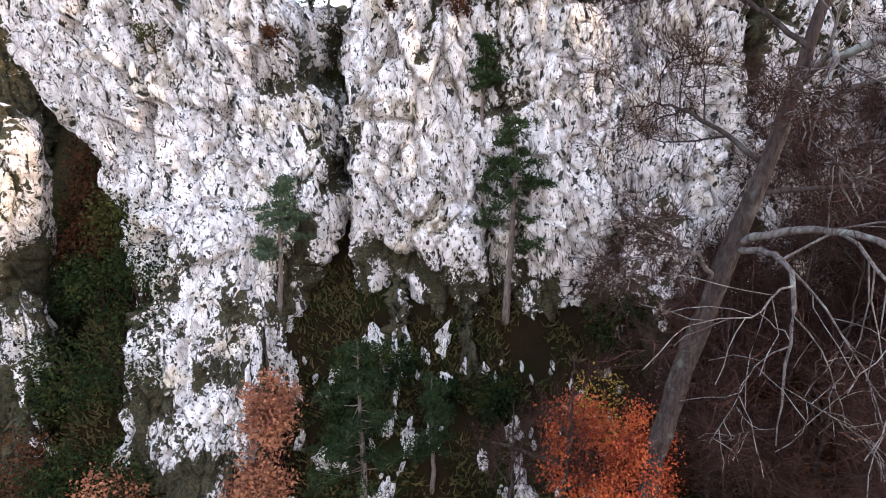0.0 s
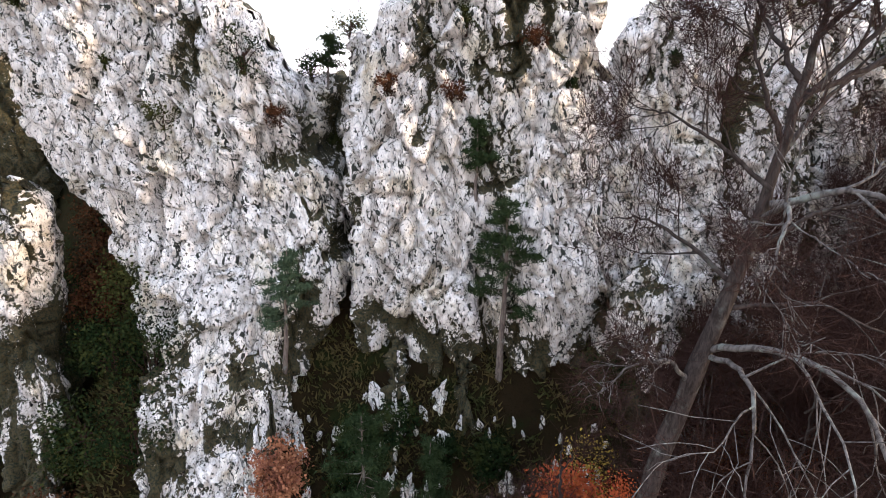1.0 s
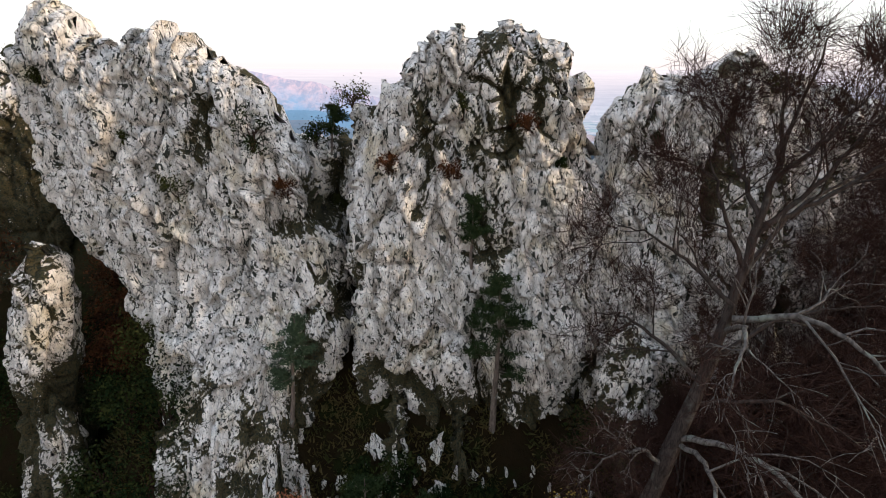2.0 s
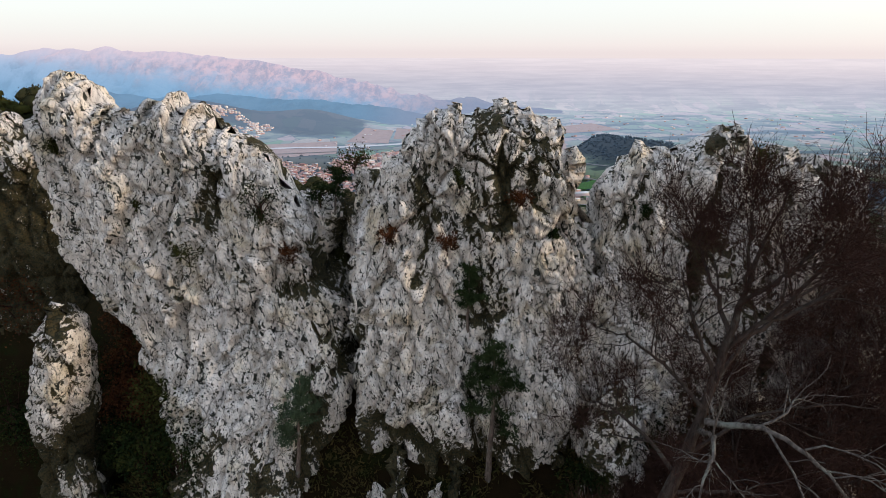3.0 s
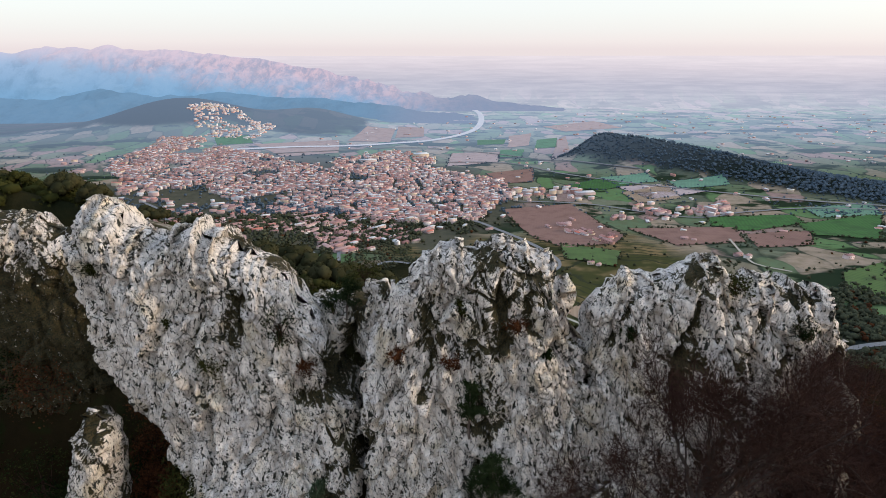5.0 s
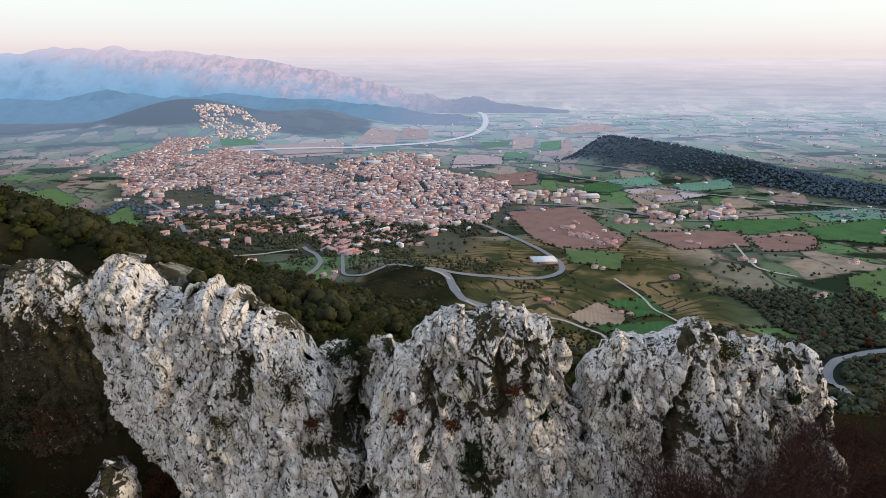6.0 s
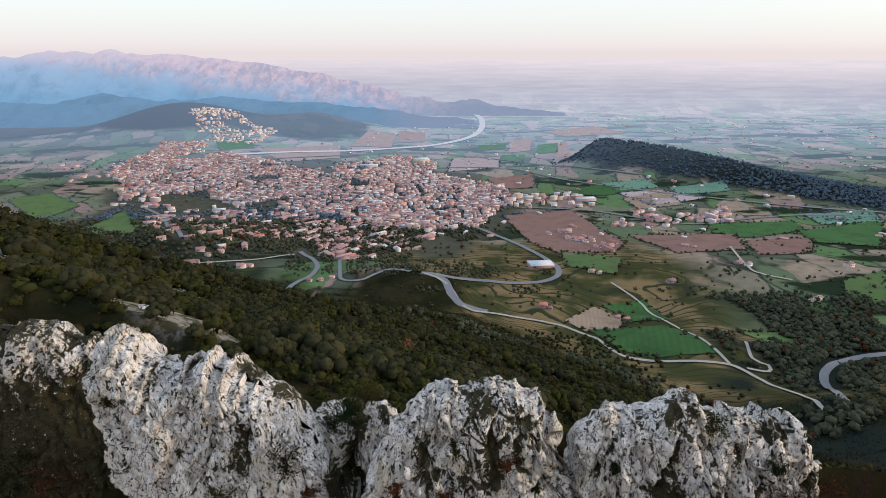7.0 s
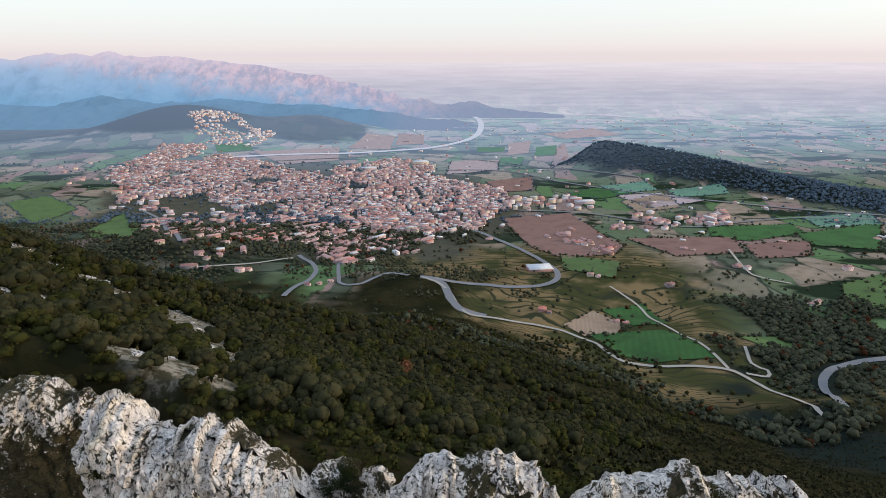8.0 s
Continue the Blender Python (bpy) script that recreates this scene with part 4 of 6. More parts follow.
def pine(label, base, height, crown_from, reach, material, seed, lean=(0, 0), whorls=13, group="pines on the crag"):
    rng = np.random.default_rng(seed)
    tree = thing("pine_tree", label, "tree", group, at=pose(*base))
    k = np.linspace(0, 1, 16)
    t = np.stack((lean[0] * k ** 1.4, lean[1] * k ** 1.4, -0.4 + (height + 0.4) * k), 1)
    t[1:, :2] += 0.03 * rng.normal(size=(15, 2)).cumsum(0)
    r0 = 0.018 * height + 0.03
    part("trunk", mesh_of("trunk", *tube(t, np.linspace(r0, 0.02, 16), 9), M_PINE_BARK, True), tree)
    tufts = []
    for w in range(whorls):
        f = crown_from + (1 - crown_from) * (w + 0.5 * rng.random()) / whorls
        p = np.array([np.interp(f, k, t[:, c]) for c in range(3)])
        for b in range(rng.integers(2, 5)):
            a = rng.random() * 6.283
            le = reach * (0.45 + 0.6 * rng.random()) * (1.0 if f < 0.8 else 0.6) * (0.55 + 0.9 * (1 - f) if f > 0.6 else 1.0)
            line = grow(rng, p, (math.cos(a), math.sin(a), 0.08), le, 0.14, -0.05, 5)
            part("bough", mesh_of("bough", *tube(line, np.linspace(0.035, 0.008, 6), 4), M_PINE_BARK, True), tree)
            for q in np.concatenate((line[3:], line[2:3] + rng.normal(size=(1, 3)) * 0.1, line[-1:] + rng.normal(size=(3, 3)) * np.array((0.25, 0.25, 0.07)))):
                tufts.append(q)
    tufts = np.array(tufts)
    n = 34
    c = np.repeat(tufts, n, 0) + rng.normal(size=(len(tufts) * n, 3)) * np.array((0.12, 0.12, 0.06))
    d = rng.normal(size=c.shape) + np.array((0, 0, 0.5))
    d /= np.linalg.norm(d, axis=1, keepdims=True)
    s = np.cross(d, rng.normal(size=d.shape))
    s /= np.linalg.norm(s, axis=1, keepdims=True)
    le = 0.11 + 0.12 * rng.random((len(c), 1))
    v = np.stack((c - s * 0.03, c + s * 0.03, c + d * le), 1).reshape(-1, 3)
    part("needles", mesh_of("needles", v, np.arange(len(v)).reshape(-1, 3), material), tree)
    return tree


# the great bare beech before the crag
DROOPING_LIMBS = [
    ([(8.6, 16.7, 393.6), (9.4, 15.4, 394.4), (10.2, 13.8, 394.7), (10.8, 12.4, 393.9), (11.0, 11.2, 391.8), (10.8, 10.4, 389.2)], 0.125, True),
    ([(8.6, 16.6, 393.4), (8.9, 15.2, 393.8), (8.6, 13.9, 393.4), (8.3, 13.2, 391.8), (8.2, 12.8, 389.6)], 0.10, True),
    ([(9.4, 16.3, 398.0), (9.2, 15.0, 398.8), (8.6, 14.0, 398.2), (8.0, 13.4, 396.6)], 0.10, True),
    ([(9.5, 16.3, 398.4), (10.8, 14.9, 399.2), (12.2, 13.6, 398.4), (13.2, 12.8, 396.6)], 0.12, True),
    ([(8.2, 16.8, 392.2), (7.4, 16.4, 393.4), (6.2, 16.0, 393.6), (5.2, 15.8, 393.0)], 0.09, True),
]
SPREADING_LIMBS = [
    ([(9.7, 16.5, 400.0), (8.9, 16.5, 401.6), (8.4, 16.6, 402.9), (8.2, 16.9, 403.8)], 0.085, False),
    ([(9.8, 16.5, 401.0), (11.4, 16.2, 402.9), (12.6, 16.0, 405.0), (13.4, 16.4, 406.2)], 0.09, False),
    ([(9.5, 16.4, 398.8), (8.3, 17.4, 400.0), (7.1, 18.0, 400.8), (6.0, 18.4, 401.0)], 0.08, False),
    ([(9.6, 16.5, 399.6), (11.8, 18.0, 401.6), (14.2, 18.8, 402.5), (16.6, 19.2, 403.1)], 0.085, False),
    ([(9.9, 16.5, 401.7), (9.6, 18.4, 403.5), (9.4, 19.4, 405.1)], 0.09, False),
    ([(9.2, 16.6, 396.8), (11.6, 17.2, 398.0), (14.2, 17.4, 398.4), (16.8, 17.2, 398.2)], 0.085, False),
]
CROWNING_LIMBS = [
    ([(9.0, 16.7, 395.8), (8.0, 18.0, 396.8), (6.9, 18.8, 397.4), (5.9, 19.4, 397.2)], 0.09, False),
    ([(10.0, 16.4, 402.8), (10.8, 15.4, 404.3), (11.4, 14.6, 405.9)], 0.08, False),
    ([(10.1, 16.4, 403.2), (9.6, 15.8, 405.3), (9.5, 15.8, 406.3)], 0.07, False),
    ([(8.9, 16.7, 395.0), (11.4, 16.4, 395.4), (14.0, 15.8, 394.2), (16.2, 15.2, 392.4)], 0.08, False),
    ([(9.8, 16.5, 401.3), (12.2, 17.0, 402.2), (14.4, 17.0, 403.7), (16.0, 16.8, 405.1)], 0.10, False),
]
bare_tree((7.3, 17.6, 380.0), "beech_tree", "large leafless grey beech leaning out from the slope below the crag",
          [(6.9, 17.6, 379.0), (7.1, 17.2, 386.0), (7.8, 16.9, 390.4), (8.7, 16.7, 394.2), (9.5, 16.5, 398.6), (10.0, 16.5, 402.2), (10.3, 16.4, 404.4), (10.8, 16.3, 406.8)],
          (0.42, 0.36, 0.32, 0.26, 0.17, 0.11, 0.06, 0.02),
          DROOPING_LIMBS + SPREADING_LIMBS + CROWNING_LIMBS, 7, 1.5, 2, 2)

for k, (x, y, h, s) in enumerate(((4.6, 19.0, 8.0, 31), (2.7, 20.2, 7.0, 32), (13.8, 19.0, 17.0, 33), (16.5, 20.0, 25.0, 34), (11.0, 21.0, 13.0, 36), (20.0, 21.5, 23.0, 37), (23.5, 23.5, 19.0, 38), (14.8, 23.0, 16.0, 39), (18.5, 24.0, 15.0, 40), (9.2, 22.5, 8.0, 41), (12.4, 24.5, 8.0, 42), (16.2, 17.0, 17.0, 43), (21.5, 19.0, 18.0, 44), (14.6, 14.2, 13.0, 46), (18.6, 17.6, 21.0, 47), (24.5, 20.5, 22.0, 48), (27.0, 24.0, 20.0, 49), (22.5, 25.5, 18.0, 50))):
    z = on_land(x, y)[2]
    rng = np.random.default_rng(s)
    limbs = []
    count = 9 if h > 10 else 4
    for b in range(count):
        f = 0.28 + 0.62 * b / count
        a = rng.random() * 6.28
        r = min(h, 18) * (0.15 + 0.10 * rng.random()) * (1.25 - 0.6 * f)
        p0 = (x, y, z + h * f)
        limbs.append(([p0, (x + 0.6 * r * math.cos(a), y + 0.6 * r * math.sin(a), z + h * f + 0.09 * h), (x + r * math.cos(a), y + r * math.sin(a), z + h * f + 0.17 * h)], 0.05, False))
    bare_tree((x, y, z), "bare_sapling" if h < 12 else "bare_tree", "slender leafless brown sapling on the slope" if h < 12 else "leafless brown tree with dense fine twigs on the slope",
              [(x, y, z - 0.4), (x + 0.2, y, z + 0.5 * h), (x + 0.1, y - 0.2, z + h)], (0.16 if h > 12 else 0.08, 0.08, 0.015), limbs, s, 1.15, 1 if h < 12 else 2, 5)

# pines
def pine_up(label, x, y, top, *rest):
    base = on_land(x, y)
    return pine(label, base, top - base[2], *rest)


def rock_pine(label, spot, top, *rest):
    base = ROCK_SPOTS[spot]
    return pine(label, base, top - base[2], *rest)


rock_pine("tall dark green pine rooted at the foot of the crag", (3.15, 386.4), 396.6, 0.42, 1.9, M_NEEDLE, 11, (-0.1, -1.6), 15)
rock_pine("slim pine with a small crown against the rock", (1.8, 393.4), 400.0, 0.66, 0.75, M_NEEDLE, 12, (0.1, -0.2), 8)
rock_pine("pale green pine on a ledge of the crag", (-7.9, 387.6), 394.0, 0.42, 1.25, M_PALE_NEEDLE, 13, (0.5, -0.6), 11)
pine_up("broad grey-green pine below the crag", -3.3, 21.2, 388.4, 0.45, 2.1, M_NEEDLE, 14, (0.0, -0.2), 15)
rock_pine("small flat-topped pine on the rock saddle", (-6.1, 402.6), 403.9, 0.5, 0.8, M_NEEDLE, 15, (0.3, 0.0), 6)
pine_up("thin dark pine on the slope below the crag", -0.4, 22.4, 386.0, 0.4, 0.9, M_NEEDLE, 16, (0.0, 0.0), 9)

# autumn trees and bushes below the crag
leafy("young_beech", "dense orange-red young beech in autumn leaf", "tree", on_land(6.9, 18.4), 1.2, 7.2, 1.3, M_ORANGE, 0.052, 130, 140, 21, lean=(-0.1, -0.8))
leafy("young_beech", "low orange and yellow beech shoots in leaf", "tree", on_land(5.3, 19.8), 1.3, 4.6, 2.0, M_ORANGE, 0.07, 70, 70, 22)
leafy("yellow_bush", "yellow-leaved bush beside the orange beech", "bush", on_land(6.5, 22.0), 1.2, 3.2, 3.0, M_YELLOW, 0.06, 30, 40, 23)
leafy("oak_sapling", "russet-leaved oak sapling on the rocks", "tree", on_land(-7.3, 22.3), 1.15, 3.6, 3.6, M_RUSSET, 0.085, 60, 55, 24)
leafy("oak_sapling", "russet and yellow oak sapling among pale rocks", "tree", on_land(-7.9, 21.6), 1.25, 3.2, 1.2, M_RUSSET, 0.085, 80, 55, 25)
leafy("oak_sapling", "russet-leaved oak sapling in the ravine", "tree", on_land(-14.6, 21.4), 1.4, 3.0, 0.6, M_RUSSET, 0.08, 60, 50, 26)
WORDS = {"dark": ("dark evergreen", M_DARK), "olive": ("dull olive green", M_OLIVE), "brown": ("brown-leaved autumn", M_BROWN), "yellow": ("yellowing autumn", M_YELLOW)}


def shrubs(seed, count, x_range, y_range, kinds, reach, apart=2.0):
    """Shrubs strewn over a stretch of the slope, no two too close."""
    rng = np.random.default_rng(seed)
    placed = []
    for _ in range(count * 12):
        if len(placed) == count:
            break
        x, y = rng.uniform(*x_range), rng.uniform(*y_range)
        if all(math.hypot(x - a, y - b) > apart for a, b in placed):
            placed.append((x, y))
    for k, (x, y) in enumerate(placed):
        word, m = WORDS[kinds[int(rng.integers(len(kinds)))]]
        w = reach * rng.uniform(0.75, 1.2)
        leafy("shrub", word + " shrub clinging to the steep slope", "shrub", on_land(x, y, 0.4), w, 2.3 * w, 0.4, m, 0.085, 46, 46, seed * 100 + k, "shrubs on the slope")


shrubs(41, 15, (-20.5, -14.0), (21.0, 31.5), ("dark", "dark", "dark", "olive", "brown"), 1.7)
shrubs(42, 4, (-21.0, -17.0), (30.5, 33.5), ("brown", "brown", "yellow"), 1.4, 1.3)
shrubs(43, 24, (-40.0, -21.5), (23.0, 38.5), ("dark", "dark", "dark", "brown", "olive"), 2.1, 2.4)
shrubs(44, 5, (-5.5, 3.0), (23.0, 25.5), ("dark",), 0.9, 1.4)
shrubs(45, 8, (8.0, 14.0), (22.0, 26.0), ("dark", "brown"), 1.3, 1.5)
shrubs(46, 26, (11.0, 29.0), (17.5, 31.0), ("brown", "brown", "brown", "dark"), 2.1, 2.3)
shrubs(47, 5, (25.5, 30.0), (30.0, 36.0), ("brown",), 1.7, 1.6)

# plants rooted in the rock
for k, (spot, w, h, m, text) in enumerate((
        ((-9.2, 401.6), 0.9, 2.2, M_DARK, "dark evergreen"), ((-4.8, 402.2), 1.1, 1.4, M_OLIVE, "olive green"), ((-13.6, 399.0), 0.8, 1.9, M_OLIVE, "grey-green"),
        ((1.3, 403.8), 0.5, 0.9, M_OLIVE, "small green"), ((-21.0, 405.0), 0.5, 0.8, M_OLIVE, "small green"), ((-7.0, 401.8), 0.9, 1.3, M_DARK, "dark evergreen"),
        ((8.8, 401.6), 0.5, 1.2, M_DARK, "dark evergreen"), ((17.0, 404.6), 0.8, 1.2, M_OLIVE, "olive green"),
        ((0.6, 400.6), 0.6, 1.0, M_BROWN, "withered brown"), ((4.4, 403.0), 0.6, 0.8, M_BROWN, "withered brown"), ((-8.0, 399.4), 0.6, 1.0, M_BROWN, "withered brown"),
        ((-5.6, 397.6), 0.9, 1.0, M_OLIVE, "olive green"), ((21.0, 402.0), 0.7, 1.0, M_DARK, "dark evergreen"), ((6.2, 401.0), 0.4, 0.7, M_DARK, "dark evergreen"),
        ((11.0, 402.0), 0.5, 0.8, M_DARK, "dark evergreen"), ((-16.4, 402.0), 0.4, 0.8, M_OLIVE, "grey-green"), ((-2.4, 401.0), 0.6, 0.9, M_BROWN, "withered brown"))):
    leafy("rock_shrub", text + " shrub growing from a crack in the rock", "shrub", ROCK_SPOTS[spot], w, h, 0.1, m, 0.06, 26, 36, 200 + k, "shrubs on the rock")


def grass_slope():
    """Dry grass on the steep ground below the crag."""
    rng = np.random.default_rng(5)
    n = 46000
    x, y = rng.uniform(-24, 28, n), rng.uniform(17.5, 30, n)
    keep = fbm(np.stack((x * 0.5, y * 0.5, 0 * x), 1), 3, 8) > -0.35
    x, y = x[keep], y[keep]
    z = land_z(x, y)
    c = np.stack((x, y, z), 1)
    d = np.stack((rng.normal(size=len(x)) * 0.5, -0.5 + rng.normal(size=len(x)) * 0.4, 0.8 + 0 * x), 1)
    d /= np.linalg.norm(d, axis=1, keepdims=True)
    s = np.cross(d, rng.normal(size=d.shape))
    s /= np.linalg.norm(s, axis=1, keepdims=True)
    le = 0.25 + 0.4 * rng.random((len(x), 1))
    v = np.stack((c - s * 0.07, c + s * 0.07, c + d * le), 1).reshape(-1, 3)
    ob = new("grass", mesh_of("grass", v, np.arange(len(v)).reshape(-1, 3), M_GRASS))
    tagged(ob, "dry brown and green grass on the steep slope", "grass", kind="stuff")


grass_slope()


def boulders():
    """Pale stones that stick out of the slope under the crag."""
    rng = np.random.default_rng(9)
    kinds = []
    for k in range(4):
        bm = bmesh.new()
        bmesh.ops.create_icosphere(bm, subdivisions=3, radius=0.5)
        for v in bm.verts:
            q = np.array([v.co[:]]) * 2.6 + 13 * k
            b, e = facets(q, 60 + k)
            v.co *= 0.9 + 0.75 * float(b[0]) + 0.18 * float(fbm(q * 2, 3, 3)[0])
            v.co.z *= 1.8
            v.co.x *= 0.65
        me = bpy.data.meshes.new("boulder")
        bm.to_mesh(me)
        bm.free()
        a = me.attributes.new("moss", "FLOAT", "POINT")
        a.data.foreach_set("value", np.full(len(me.vertices), 0.34, dtype=np.float32))
        me.materials.append(M_ROCK)
        kinds.append(me)
    for k in range(170):
        x, y = rng.uniform(-13, 12), rng.uniform(20.5, 27)
        z = float(land_z(np.array([x]), np.array([y]))[0])
        s = 0.22 + 0.75 * rng.random() ** 2.4
        ob = new("boulder", kinds[k % 4])
        ob.matrix_basis = pose(x, y, z + 0.1 * s, rng.uniform(-30, 10), rng.uniform(-20, 20), rng.uniform(0, 360)) @ Matrix.Diagonal((s, s, s * 1.2, 1))
        tagged(ob, "pale weathered limestone stone half sunk in the grass", "stone", "stones on the slope")


boulders()

log = thing("fallen_log", "pale barkless fallen trunk lying across the slope", "log", at=pose(*on_land(4.0, 22.9, 0.0)))
log_line = np.array(on_land(4.0, 22.9, 0.0))
log_line = np.array([np.array(on_land(x, y, -0.12)) - log_line for x, y in ((2.3, 23.5), (3.2, 23.2), (4.0, 22.9), (5.1, 22.7), (6.1, 22.5))])
part("trunk", mesh_of("trunk", *tube(log_line, (0.05, 0.08, 0.10, 0.12, 0.13), 9), M_LIMB, True), log)
part("branch", mesh_of("branch", *tube(np.array((log_line[3], log_line[3] + (0.35, -0.1, 0.3), log_line[3] + (0.5, -0.2, 0.75))), (0.05, 0.035, 0.012), 6), M_LIMB, True), log)


# ---- woods on the hillside behind the crags ----
def crown_mesh(name, seed, reach, height, n_clumps, per, leaf, material):
    rng = np.random.default_rng(seed)
    pieces = []
    shapes = [core_shape(seed + 3.0 * k, 2) for k in range(5)]
    for k in range(n_clumps):
        a, up = k * 2.4 + rng.random(), -0.25 + 1.2 * (k + 0.5) / n_clumps
        out = math.sqrt(max(0.0, 1 - up * up)) * rng.uniform(0.45, 0.75)
        c = np.array((reach * out * math.cos(a), reach * out * math.sin(a), 0.9 + height * (0.42 + 0.36 * up)))
        r = reach * rng.uniform(0.30, 0.48)
        cv, cf = shapes[k % 5]
        pieces.append((c + cv * r, cf))
        d = rng.normal(size=(per, 3))
        d /= np.linalg.norm(d, axis=1, keepdims=True)
        v, f = leaf_quads(rng, c + d * r * rng.uniform(0.92, 1.15, (per, 1)), leaf, 0.75)
        pieces.append((v, f[:, (0, 1, 2, 0, 2, 3)].reshape(-1, 3)))
    return mesh_of(name, *join(pieces), material)


def core_shape(seed, subdivisions):
    """A lumpy rounded mass about one metre in radius, for the shaded inside of a crown."""
    bm = bmesh.new()
    bmesh.ops.create_icosphere(bm, subdivisions=subdivisions, radius=1.0)
    v = np.array([q.co[:] for q in bm.verts])
    f = np.array([[q.index for q in p.verts] for p in bm.faces])
    bm.free()
    v = v * (1 + 0.16 * vnoise(v * 2.1 + seed, 5) + 0.10 * vnoise(v * 4.7 + seed, 6))[:, None]
    v[:, 2] *= 0.85
    return v, f


def wood_density(x, y):
    """How thickly the hillside is wooded, 0 to 1."""
    p = np.stack((x * 0.02, y * 0.02, 0 * x), 1)
    d = smooth(0.55, 0.2, (x + 10) / np.clip(y, 30, None) + 0.15 * fbm(p, 3, 81))
    bare = smooth(0.25, 0.55, fbm(p * 1.7 + 5.0, 3, 82)) * smooth(40, -20, x) * smooth(170, 120, y) * smooth(66, 84, y)
    strip = np.maximum(stony(x, y), 0.5 * smooth(-38, -55, x) * smooth(66, 80, y))
    return np.clip(d * (1 - 0.6 * bare) * (1 - 0.96 * strip), 0, 1) * smooth(760, 600, y)


def hillside_woods():
    rng = np.random.default_rng(17)
    variants = [(crown_mesh("crown", 300 + k, 1.75 + 0.3 * (k % 3), 2.9 + 0.4 * (k % 2), 10, 60, 0.13, M_OAK if k % 3 else M_OLIVE)) for k in range(6)]
    stem_rng = np.random.default_rng(3)
    stem = mesh_of("trunk", *tube(grow(stem_rng, (0, 0, -0.5), (0, 0, 1), 2.4, 0.06, 0, 4), np.linspace(0.13, 0.06, 5), 6), M_TWIG, True)
    # places, thinned so that crowns hardly overlap
    n = 30000
    y = 41 + 640 * rng.random(n) ** 1.75
    x = (rng.random(n) * 2 - 1) * (35 + 0.85 * y)
    keep = rng.random(n) < wood_density(x, y)
    x, y = x[keep], y[keep]
    grid, places = {}, []
    for a, b in zip(x, y):
        g = 3.2 if b < 150 else 4.2 if b < 300 else 5.6
        key = (round(a / g), round(b / g))
        if key in grid or (b < 41.8 and a > -21):
            continue
        grid[key] = True
        places.append((a, b))
    places = np.array(places)
    order = np.argsort(np.hypot(places[:, 0], places[:, 1]))
    near, rest = places[order[:220]], places[order[220:]]
    first = []
    for k in range(6):
        tree = thing("holm_oak", "dark green holm oak with a rounded bushy crown", "tree", "holm oaks on the hillside")
        part("trunk", stem, tree)
        part("crown", variants[k], tree)
        first.append(tree)
    zs = land_z(near[:, 0], near[:, 1])
    for k, (a, b) in enumerate(near):
        s = (0.7 + 0.55 * rng.random()) * (0.55 if (a < -20 and b < 60) else 0.36 if b < 46 else 0.6 if b < 54 else 1.0)
        m = pose(a, b, zs[k] - 0.1, 0, 0, rng.uniform(0, 360))
        if k < 6:
            first[k].matrix_basis = m @ Matrix.Diagonal((s, s, s, 1))
        else:
            t = copy_thing(first[k % 6], m)
            t.scale = (s, s, s * rng.uniform(0.85, 1.15))
    # the rest of the wood
    for name, mat, sel, label in (("woodland", M_OAK, 0, "dense dark green holm oak wood on the hillside"), ("scrub_woodland", M_OLIVE, 1, "olive green scrub trees on the hillside")):
        mask = (np.arange(len(rest)) % 3 == 0) == bool(sel)
        q = rest[mask]
        z = land_z(q[:, 0], q[:, 1])
        s = (0.75 + 0.6 * rng.random(len(q))) * np.where(q[:, 1] < 150, 1.0, np.where(q[:, 1] < 300, 1.15, 1.35))
        lobes, per = 7, 6
        d = rng.normal(size=(len(q), lobes, 3))
        d /= np.linalg.norm(d, axis=2, keepdims=True)
        d[..., 2] = np.abs(d[..., 2]) * 1.1 - 0.15
        c = np.stack((q[:, 0], q[:, 1], z + 1.2 * s), 1)[:, None] + d * (1.75 * s)[:, None, None] * (0.7 + 0.45 * rng.random((len(q), lobes, 1)))
        pts = c[:, :, None] + rng.normal(size=(len(q), lobes, per, 3)) * (0.36 * s)[:, None, None, None]
        v, f = leaf_quads(rng, pts.reshape(-1, 3), 0.26, 0.75)
        f = f[:, (0, 1, 2, 0, 2, 3)].reshape(-1, 3)
        pieces = [(v, f)]
        shapes, plain_shapes = ([core_shape(k * 7.0, level) for k in range(5)] for level in (2, 1))
        for k in range(len(q)):
            cv, cf = (shapes if q[k, 1] < 90 else plain_shapes)[k % 5]
            turn = rng.uniform(0, 6.28)
            c, w = math.cos(turn), math.sin(turn)
            r = 1.55 * s[k]
            pieces.append((np.stack((q[k, 0] + r * (cv[:, 0] * c - cv[:, 1] * w), q[k, 1] + r * (cv[:, 0] * w + cv[:, 1] * c), z[k] + 1.2 * s[k] + r * cv[:, 2]), 1), cf))
            if q[k, 1] < 260:
                for b in range(4 if q[k, 1] < 130 else 2):
                    pv, pf = plain_shapes[(k + b) % 5]
                    a, g = turn + 1.6 * b, r * rng.uniform(0.42, 0.62)
                    pieces.append((np.array((q[k, 0] + 0.75 * r * math.cos(a), q[k, 1] + 0.75 * r * math.sin(a), z[k] + (1.5 + 0.5 * rng.random()) * s[k])) + g * pv, pf))
        v, f = join(pieces)
        tagged(new(name, mesh_of(name, v, f, mat)), label, "woodland", kind="stuff")
    # low scrub where the wood thins out
    n = 26000
    y = 46 + 700 * rng.random(n) ** 1.5
    x = (rng.random(n) * 2 - 1) * (30 + 0.85 * y)
